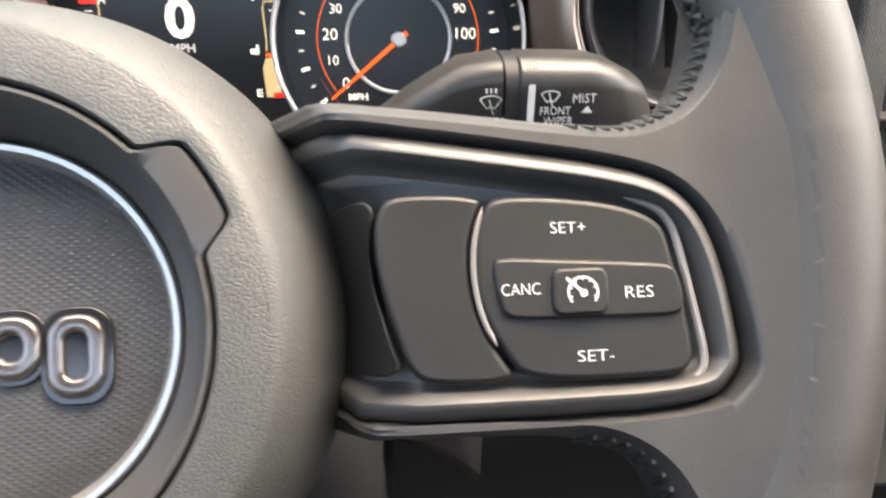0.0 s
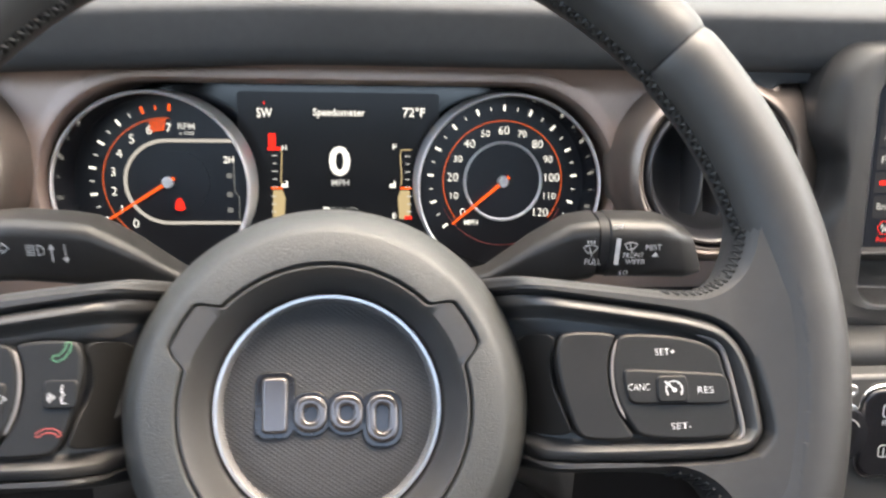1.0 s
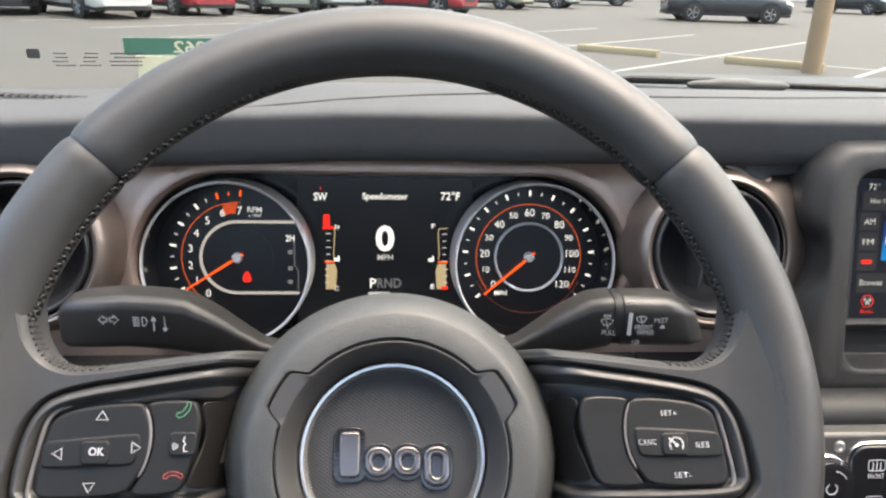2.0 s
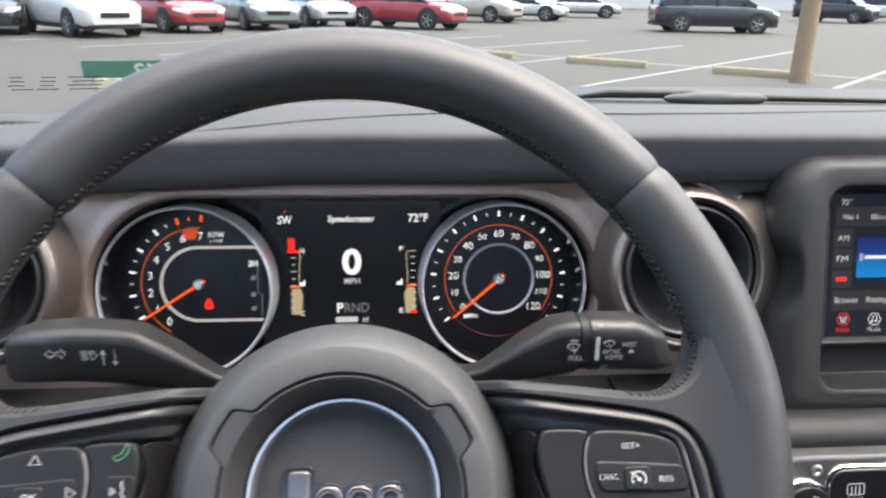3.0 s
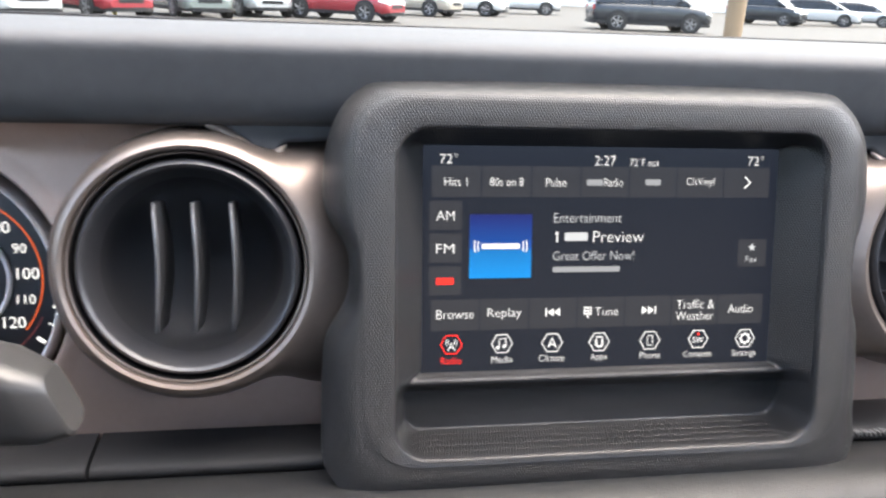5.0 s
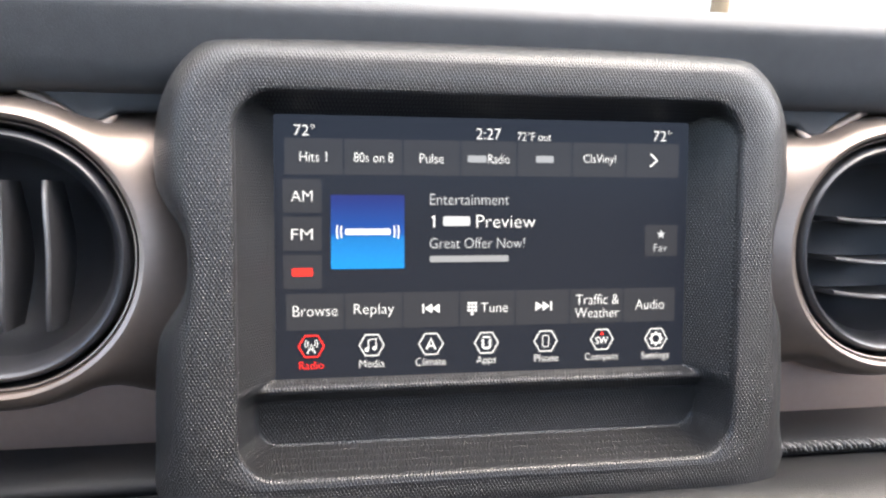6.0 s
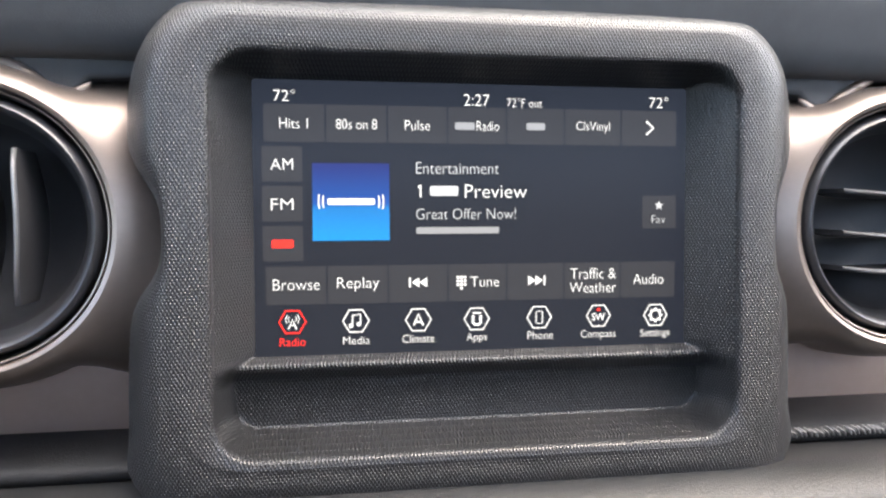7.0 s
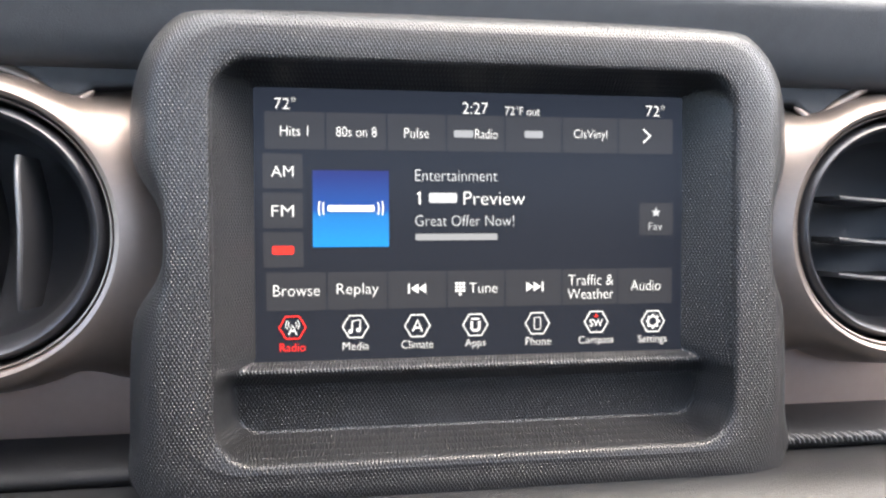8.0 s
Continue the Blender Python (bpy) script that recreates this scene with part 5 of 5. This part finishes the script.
for k, (u, v) in enumerate(((-66.5, -37.9), (-44.5, -38.1), (-22.3, -38.3), (-1, -38.5), (22.4, -38.5), (45.2, -38.5), (67.7, -38.8))):
    u, v = u / 1000, v / 1000
    mt = M_RED if k == 0 else M_PAGE
    part("icon_frame", stroke(bmesh.new(), [(u + 0.0046 * math.cos(radians(a)), v + 0.0045 * math.sin(radians(a))) for a in range(0, 360, 60)], 0.0005, TD, 0.0001, True), mt, screen)
    ic = bmesh.new()
    if k == 0:
        stroke(ic, [(u - 0.0014, v - 0.0026), (u, v + 0.0008), (u + 0.0014, v - 0.0026)], 0.0005, TD)
        for s in (0, 180):
            stroke(ic, arc(u, v + 0.001, 0.0014, s - 40, s + 40, 6), 0.0003, TD)
            stroke(ic, arc(u, v + 0.001, 0.0023, s - 40, s + 40, 6), 0.0003, TD)
        stroke(ic, [(u - 0.0008, v - 0.0012), (u + 0.0008, v - 0.0012)], 0.0004, TD)
    elif k == 1:
        stroke(ic, [(u - 0.0012, v - 0.0016), (u - 0.0012, v + 0.002), (u + 0.0016, v + 0.0024), (u + 0.0016, v - 0.001)], 0.0005, TD)
        plate(ic, disc(u - 0.0018, v - 0.0017, 0.0008, 12), TD - 0.0001, TD, 0.0)
        plate(ic, disc(u + 0.001, v - 0.0012, 0.0008, 12), TD - 0.0001, TD, 0.0)
    elif k == 2:
        stroke(ic, [(u - 0.0017, v - 0.002), (u, v + 0.0021), (u + 0.0017, v - 0.002)], 0.0007, TD)
        stroke(ic, [(u - 0.001, v - 0.0007), (u + 0.001, v - 0.0007)], 0.0006, TD)
    elif k == 3:
        stroke(ic, [(u - 0.0014, v + 0.0014), (u - 0.0014, v - 0.0014), (u - 0.0008, v - 0.002), (u + 0.0008, v - 0.002), (u + 0.0014, v - 0.0014), (u + 0.0014, v + 0.0014)], 0.0009, TD)
        stroke(ic, [(u - 0.0016, v + 0.0022), (u + 0.0016, v + 0.0022)], 0.0006, TD)
    elif k == 4:
        stroke(ic, rrect(u, v, 0.0024, 0.0044, 0.0004, 2), 0.0003, TD, closed=True)
    elif k == 5:
        words("lettering", "SW", u, v - 0.0004, 0.0052, 0.0028, TD, M_PAGE, screen, 0.01)
        mark("icon_pointer", [(u - 0.0008, v + 0.0018), (u + 0.0008, v + 0.0018), (u, v + 0.0032)], TD, M_RED, screen, 0.0001)
        stroke(ic, [(u - 0.0001, v - 0.0032), (u + 0.0001, v - 0.0032)], 0.0002, TD)
    else:
        stroke(ic, disc(u, v, 0.0019, 20), 0.0007, TD, closed=True)
        for a in range(0, 360, 45):
            stroke(ic, [(u + r * math.cos(radians(a)), v + r * math.sin(radians(a))) for r in (0.0021, 0.0028)], 0.0008, TD)
    part("icon", ic, M_PAGE, screen)

# ---- climate panel ----
hv = thing("climate_panel", at_dash(0, -0.15, 0.05), "black climate control panel with chrome edging", "climate controls")
part("plate", plate(bmesh.new(), rrect(0, -0.01, 0.265, 0.095, 0.012), -0.03, 0.0, 0.003), M_PLATE, hv, "satin grey metal-look plate")
for s in (-1, 1):
    part("screw", lathe(bmesh.new(), [(0.0036, 0.0), (0.0036, 0.0012), (0.0028, 0.0018), (0.0018, 0.0016), (0.0014, 0.001), (0.0, 0.001)], s * 0.1102, 0.029, 20), M_SATIN, hv, "bare metal screw head")
    kn = part("knob", lathe(bmesh.new(), [(0.0165, 0.0), (0.0165, 0.009), (0.0152, 0.0115), (0.0135, 0.012), (0.0, 0.0122)], s * 0.1205, 0.0075, 40), M_GLOSS, hv, "round black knob")
    part("knob_ring", lathe(bmesh.new(), [(0.0182, 0.0), (0.0182, 0.0035), (0.017, 0.005), (0.0164, 0.004)], s * 0.1205, 0.0075, 40), M_CHROME, kn, "chrome knob ring")
    part("knob_sign", stroke(bmesh.new(), arc(s * 0.1205, 0.0065, 0.0035, 120, 420, 16), 0.0006, 0.0123), M_PRINT, kn)
    part("knob_sign", stroke(bmesh.new(), arc(s * 0.1205, 0.0075, 0.0105, 30, 80, 10), 0.0006, 0.0123), M_PRINT, kn)
glass = part("button_glass", plate(bmesh.new(), rrect(0, 0.004, 0.206, 0.052, 0.01), 0.0, 0.0035, 0.0015), M_GLOSS, hv, "gloss black button glass")
part("glass_edging", tube(bmesh.new(), [P(u, v, 0.0012) for u, v in rrect(0, 0.004, 0.2085, 0.0545, 0.011)], 0.0009, 6, True), M_CHROME, hv, "chrome edging")
words("lettering", "FRONT", -0.0865, 0.0105, 0.0105, 0.0032, 0.0037, M_PRINT, glass)
for v in (0.0175, -0.0065):
    part("heater_sign", stroke(bmesh.new(), rrect(-0.0865, v, 0.011, 0.007, 0.0016, 3), 0.0005, 0.0036, closed=True), M_PRINT, glass)
    for k in (-0.0025, 0, 0.0025):
        bar("heater_sign", -0.0865 + k, v - 0.001, 0.0006, 0.006, 0.0036, M_PRINT, glass)
words("lettering", "MUTE", -0.122, -0.022, 0.0105, 0.0032, 0.0003, M_PRINT, hv)

# ---- windscreen marks ----
def on_screen(name, x, z, label, category):
    sg = (z - 0.055) / 0.48
    p = screen_at(x, sg)
    return thing(name, Matrix.Translation(p + Vector((0, -0.004, 0))) @ pose(0, 0, 0, 24, 0, 12), label, category)


st = on_screen("lot_sticker", -0.547, 0.106, "green and cream sales sticker on the windscreen", "sticker")
M_STGREEN = surface("sticker_green", (0.08, 0.2, 0.14), 0.5, var=0.06)
M_CREAM = surface("sticker_cream", (0.75, 0.72, 0.5), 0.6, var=0.05)
mark("green_band", rrect(0, 0.0, 0.1, 0.0145, 0.0005, 2), 0.0, M_STGREEN, st, 0.0002)
mark("cream_band", rrect(0.004, -0.020, 0.092, 0.024, 0.0005, 2), 0.0, M_CREAM, st, 0.0002)
words("lettering", "1062", 0.001, 0.0, 0.03, 0.0105, 0.0004, M_CREAM, st, 0.02, True)
wm = on_screen("glass_marking", -0.624, 0.097, "small dark printed glass markings", "glass marking")
M_INK = surface("dark_ink", (0.05, 0.05, 0.05), 0.7)
random.seed(4)
for x0 in (-0.016, 0.004, 0.024, 0.036):
    for k in range(4):
        bar("print_bar", x0 + random.uniform(-0.002, 0.002), 0.004 - 0.0034 * k, random.uniform(0.008, 0.016), 0.0009, 0.0, M_INK, wm)
bar("print_bar", -0.035, 0.004, 0.009, 0.008, 0.0002, M_INK, wm)

# ---- outside the glass ----
wiper = thing("wiper", pose(0, 0.44, 0.0455), "black wiper blade resting below the glass", "wiper")
part("blade", tube(bmesh.new(), [(-0.15, 0.02, 0.002), (-0.125, 0.018, 0.004), (-0.1, 0.016, 0.007), (0.0, 0.01, 0.0075), (0.1, 0.0, 0.005), (0.42, -0.02, 0.003)], [0.001, 0.003, 0.005, 0.005, 0.004, 0.003], 8), M_BLACK, wiper)
bm = bmesh.new()
rings(bm, [[(x, -0.012 + 0.009 * math.cos(a) * k, 0.006 + 0.008 * math.sin(a) * k) for a in [2 * math.pi * q / 12 for q in range(12)]] for x, k in ((-0.04, 0.25), (-0.032, 0.6), (-0.012, 0.75), (-0.004, 1.05), (0.03, 1.15), (0.04, 0.85), (0.075, 0.75), (0.085, 0.25))], cap_first=True, cap_last=True)
part("joint", bm, M_WIPERGREY, wiper, "grey moulded wiper joint")
bm = bmesh.new()
box(bm, -0.25, 0.75, 0.35, 0.6, -0.06, 0.0455, 0.006)
box(bm, -0.85, -0.255, 0.3, 0.6, -0.06, -0.01, 0.006)
tagged(finish(bm, "cowl", M_BLACK), "black plastic cowl below the windscreen", "cowl", kind="structure")

ZG = -1.22
bm = bmesh.new()
rings(bm, [[(-400, -200, ZG), (400, -200, ZG)], [(-400, 600, ZG), (400, 600, ZG)]], closed=False)
tagged(finish(bm, "ground", M_ASPHALT), "pale worn asphalt of a car park", "asphalt", kind="structure")


def line_on_ground(name, x0, y0, x1, y1, w, material, label, category, h=0.004):
    a, b = Vector((x0, y0)), Vector((x1, y1))
    t = (b - a).normalized()
    q = Vector((-t.y, t.x)) * w / 2
    bm = bmesh.new()
    pts = [a + q, b + q, b - q, a - q]
    rings(bm, [[(p.x, p.y, ZG) for p in pts], [(p.x, p.y, ZG + h) for p in pts]], cap_last=True)
    return tagged(finish(bm, name, material), label, category, "stall lines", "structure")


A, B = Vector((0.69, 0.72)), Vector((0.77, -0.64))
for k in range(-6, 5):
    p = Vector((6.2, 15.0)) + B * 3.0 * k
    q = p - A * 6.0
    line_on_ground("road_marking", p.x, p.y, q.x, q.y, 0.11, M_LINE, "worn white parking stall line", "road marking")
    q = p + A * 6.5
    line_on_ground("road_marking", p.x, p.y, q.x, q.y, 0.11, M_LINE, "worn white parking stall line", "road marking")
p, q = Vector((6.2, 15.0)) - B * 18, Vector((6.2, 15.0)) + B * 12
line_on_ground("road_marking", p.x, p.y, q.x, q.y, 0.11, M_LINE, "worn white line between stalls", "road marking")
for k in range(-4, 4):
    p = Vector((6.2, 15.0)) + B * (3.0 * k + 0.65) - A * 1.1
    q = p + B * 1.7
    t = (q - p).normalized()
    nn = Vector((-t.y, t.x)) * 0.09
    bm = bmesh.new()
    rings(bm, [[(c.x, c.y, ZG + z) for c in (p + nn * s, q + nn * s, q - nn * s, p - nn * s)] for z, s in ((0, 1.0), (0.09, 1.0), (0.13, 0.7))], cap_last=True)
    tagged(finish(bm, "wheel_stop", M_YELLOW), "yellow-painted concrete wheel stop on asphalt", "wheel stop", "wheel stops")
bm = bmesh.new()
tube(bm, [(6.88, 12.44, ZG), (6.9, 12.44, ZG + 2), (6.96, 12.44, ZG + 7)], [0.16, 0.15, 0.13], 12)
tagged(finish(bm, "lamp_post", M_POST), "tan-painted round post on the car park", "post")
bm = bmesh.new()
tube(bm, [(-6.34, 25.75, ZG), (-6.55, 25.75, ZG + 2.2)], 0.06, 8)
tagged(finish(bm, "marker_post", surface("yellow_paint", (0.7, 0.55, 0.1), 0.6)), "thin yellow marker post", "post")
bm = bmesh.new()
box(bm, 14, 120, 78, 90, ZG, ZG + 7)
tagged(finish(bm, "building", M_WALL), "long low pale building at the lot's edge", "building", kind="structure")


def loft(bm, stations, cap=True):
    """Skin over cross-sections given as (x, [(y, z), ...]) from rear to front."""
    rings(bm, [[(x, y, z) for y, z in sec] for x, sec in stations], cap_first=cap, cap_last=cap)
    return bm


def mix(pts, x):
    """Height of a run of (x, z) points at x."""
    return float(np.interp(x, [p[0] for p in pts], [p[1] for p in pts]))


def car(x, y, heading, paint, length=4.6, height=1.65, kind_name="suv", label=""):
    """A parked car: lofted body, glasshouse with pillars, roof, four wheels, lamps, bumpers and grille."""
    t = thing("parked_car", pose(x, y, ZG, 0, 0, heading), label, "car", "parked cars")
    L, W = length, 1.86
    f = L / 2
    suv = kind_name == "suv"
    belt, hood = 0.6 * height, (0.6 if suv else 0.58) * height
    top_line = bow([(-f, belt * 0.8), (-f + 0.06, belt * 0.97), (-f + 0.3, belt + 0.02), (f * 0.42, belt + 0.01), (f - 0.75, hood * 0.95), (f - 0.25, hood * 0.87), (f - 0.06, hood * 0.74), (f, hood * 0.6)], 2)
    half = bow([(-f, 0.72), (-f + 0.12, 0.86), (-f + 0.5, 0.925), (f - 0.9, 0.925), (f - 0.3, 0.87), (f - 0.08, 0.76), (f, 0.62)], 2)
    base = bow([(-f, 0.42), (-f + 0.15, 0.3), (-f + 0.6, 0.26), (f - 0.6, 0.25), (f - 0.15, 0.28), (f, 0.36)], 2)
    stations = []
    for i in range(33):
        u = -f + L * (1 - math.cos(math.pi * i / 32)) / 2
        w, zt, zb = mix(half, u) * W / 1.86, mix(top_line, u), mix(base, u)
        h = zt - zb
        side = [(w * 0.9, zb), (w * 0.985, zb + 0.12 * h), (w, zb + 0.42 * h), (w * 0.995, zb + 0.68 * h), (w * 0.965, zb + 0.88 * h), (w * 0.9, zb + 0.97 * h), (w * 0.6, zt + 0.015), (w * 0.25, zt + 0.025)]
        stations.append((u, side + [(-a, b) for a, b in reversed(side)]))
    part("body", loft(bmesh.new(), stations), paint, t, angle=60)
    # glasshouse
    if suv:
        roof = bow([(-f + 0.1, belt), (-f + 0.36, height - 0.09), (-f + 0.75, height), (-0.1 * L, height + 0.01), (0.08 * L, height - 0.05), (0.3 * L, belt)], 2)
    else:
        roof = bow([(-f + 0.75, belt), (-0.2 * L, height - 0.05), (-0.08 * L, height), (0.05 * L, height - 0.03), (0.25 * L, belt)], 2)
    lo, hi = roof[0][0], roof[-1][0]
    wid = lambda z: 0.86 - 0.2 * (z - belt) / (height - belt)
    section = lambda zt, grow: [(wid(belt) + grow, belt - 0.03), (wid(belt + (zt - belt) * 0.5) + grow, belt + (zt - belt) * 0.5), (wid(belt + (zt - belt) * 0.88) + grow, belt + (zt - belt) * 0.88), (wid(zt) - 0.09, zt - 0.005), (0.3, zt + 0.012)]
    stations = []
    for i in range(25):
        u = lo + (hi - lo) * i / 24
        sec = section(max(belt + 0.004, mix(roof, u)), 0.0)
        stations.append((u, sec + [(-a, b) for a, b in reversed(sec)]))
    part("glasshouse", loft(bmesh.new(), stations), M_CARGLASS, t, "dark car windows", 60)
    flat = [(u, z) for u, z in roof if z > height - 0.16]
    stations = []
    for u in np.linspace(flat[0][0], flat[-1][0], 16):
        z = mix(roof, u)
        sec = [(wid(z - 0.1) + 0.012, z - 0.1), (wid(z - 0.04) + 0.008, z - 0.035), (wid(z) - 0.1, z + 0.008), (0.3, z + 0.022)]
        stations.append((float(u), sec + [(-a, b) for a, b in reversed(sec)]))
    part("roof", loft(bmesh.new(), stations), paint, t, angle=60)
    front0, front1 = (hi, belt), max(((u, z) for u, z in roof if u > 0 and z > height - 0.16), key=lambda p: p[0])
    rear0, rear1 = (lo, belt), min(((u, z) for u, z in roof if u < 0 and z > height - 0.16), key=lambda p: p[0])
    for s in (-1, 1):
        posts = [(front0, front1, 0.035), (rear0, rear1, 0.07 if suv else 0.05)] + [((u, belt - 0.02), (u + e, height - 0.08), 0.03) for u, e in (((-0.02 * L, -0.03), (-0.27 * L, 0.04)) if suv else ((0.0, -0.04),))]
        for (u0, z0), (u1, z1), r in posts:
            pts = [(u0 + (u1 - u0) * k, s * (wid(z0 + (z1 - z0) * k) + 0.004), z0 + (z1 - z0) * k) for k in (0.0, 0.5, 1.0)]
            part("pillar", tube(bmesh.new(), pts, r, 8), paint if r > 0.03 else M_BLACK, t)
    bm = bmesh.new()
    rings(bm, [[(u, q, v) for u, q in ((-f + 0.1, -W / 2 + 0.005), (f - 0.45, -W / 2 + 0.005), (f - 0.08, -W / 2 + 0.24), (f + 0.012, -W / 2 + 0.42), (f + 0.012, W / 2 - 0.42), (f - 0.08, W / 2 - 0.24), (f - 0.45, W / 2 - 0.005), (-f + 0.1, W / 2 - 0.005), (-f - 0.01, W / 2 - 0.3), (-f - 0.01, -W / 2 + 0.3))] for v in (0.24, 0.36)], cap_first=True, cap_last=True)
    part("sill", bm, M_BLACK, t, "black lower sill")
    for u in (-L * 0.3, L * 0.31):
        for s in (-1, 1):
            part("wheel_arch", lathe(bmesh.new(), [(0.41, -0.03), (0.41, 0.004), (0.38, 0.008), (0.0, 0.006)], u, 0.37, 24), M_BLACK, t).location = (0, s * (W / 2 - (0.004 if s < 0 else -0.004)), 0)
            wh = part("tyre", lathe(bmesh.new(), [(0.2, -0.1), (0.3, -0.11), (0.34, -0.09), (0.345, 0.0), (0.34, 0.09), (0.3, 0.11), (0.2, 0.1)], u, 0.345, 24), M_TYRE, t)
            wh.location = (0, s * (W / 2 - 0.09), 0)
            bm = bmesh.new()
            lathe(bm, [(0.225, 0.02), (0.222, 0.105), (0.205, 0.1), (0.19, 0.07), (0.06, 0.075), (0.05, 0.09), (0.0, 0.09)], 0, 0, 20)
            for k in range(5):
                a = 2 * math.pi * k / 5
                tube(bm, [P(r * math.cos(a), r * math.sin(a), 0.092) for r in (0.03, 0.21)], 0.026, 6)
            rim = part("wheel_rim", bm, M_RIM, wh)
            rim.location = (u, 0, 0.345)
            rim.rotation_euler = (0, 0, 0 if s < 0 else math.pi)
    for s in (-1, 1):
        bm = bmesh.new()
        loft(bm, [(u, [(s * a, b) for a, b in sec]) for u, sec in ((f - 0.34, [(0.84, hood * 0.7), (0.865, hood * 0.74), (0.84, hood * 0.79), (0.8, hood * 0.76)]), (f - 0.16, [(0.7, hood * 0.64), (0.82, hood * 0.7), (0.79, hood * 0.78), (0.68, hood * 0.76)]), (f - 0.015, [(0.46, hood * 0.62), (0.66, hood * 0.64), (0.64, hood * 0.71), (0.46, hood * 0.7)]))])
        part("headlight", bm, M_LAMP, t, "clear headlight")
        bm = bmesh.new()
        box(bm, -f - 0.008, -f + 0.1, s * 0.66 - 0.12, s * 0.66 + 0.12, belt * 0.72, belt * 0.9, 0.03)
        part("tail_light", bm, M_TAIL, t, "red tail light")
        bm = bmesh.new()
        box(bm, L * 0.19, L * 0.19 + 0.13, s * (W / 2 + 0.07) - 0.1, s * (W / 2 + 0.07) + 0.1, belt + 0.03, belt + 0.17, 0.04)
        part("wing_mirror", bm, paint, t)
    bm = bmesh.new()
    box(bm, f - 0.08, f + 0.012, -0.42, 0.42, hood * 0.47, hood * 0.66, 0.03)
    part("grille", bm, M_BLACK, t, "dark grille")
    return t


def paint(name, c, metal=0.2):
    return surface(name, c, 0.25, metal=metal, var=0.04, var_scale=2, coat=0.6)


WHITE = paint("white_paint", (0.5, 0.5, 0.49), 0.0)
REDP = paint("red_paint", (0.3, 0.03, 0.04))
SILVER = paint("silver_paint", (0.5, 0.51, 0.52), 0.5)
GREEN = paint("grey_green_paint", (0.2, 0.23, 0.22), 0.3)
DARK = paint("dark_paint", (0.025, 0.028, 0.034))
BEIGE = paint("beige_paint", (0.42, 0.38, 0.32), 0.3)
for x, y, a, pt, ln, ht, kn, lb in ((-8.9, 23.4, -48, WHITE, 4.8, 1.75, "suv", "white SUV parked facing the camera side"), (-7.0, 25.9, -48, REDP, 4.5, 1.6, "suv", "dark red car parked in a row"), (-11.6, 24.0, -68, DARK, 4.6, 1.6, "suv", "dark car parked in a row"),
                                    (-4.6, 28.2, -62, GREEN, 4.6, 1.7, "suv", "grey-green SUV parked nose out"), (-2.7, 31.0, -65, SILVER, 4.6, 1.6, "suv", "silver car parked in a row"), (-4.3, 33.5, -65, DARK, 4.6, 1.6, "suv", "dark car parked in a row"), (0.8, 30.0, -32, REDP, 4.5, 1.65, "suv", "red SUV parked at an angle"),
                                    (4.1, 37.5, -35, BEIGE, 5.0, 1.75, "suv", "beige truck parked in a row"), (7.2, 40.5, -25, WHITE, 4.6, 1.4, "sedan", "white sedan parked in a row"), (11.8, 46.5, -10, SILVER, 4.6, 1.45, "sedan", "silver sedan parked in a row"),
                                    (12.9, 30.2, -8, DARK, 4.75, 1.72, "suv", "black SUV parked side-on"), (26.5, 44.5, -50, DARK, 4.4, 1.85, "suv", "black off-road car parked in a row"), (31.5, 46.5, -40, WHITE, 4.6, 1.7, "suv", "white SUV parked in a row"), (36.5, 49.5, -40, SILVER, 4.6, 1.6, "suv", "silver car parked in a row")):
    car(x, y, a, pt, ln, ht, kn, lb)
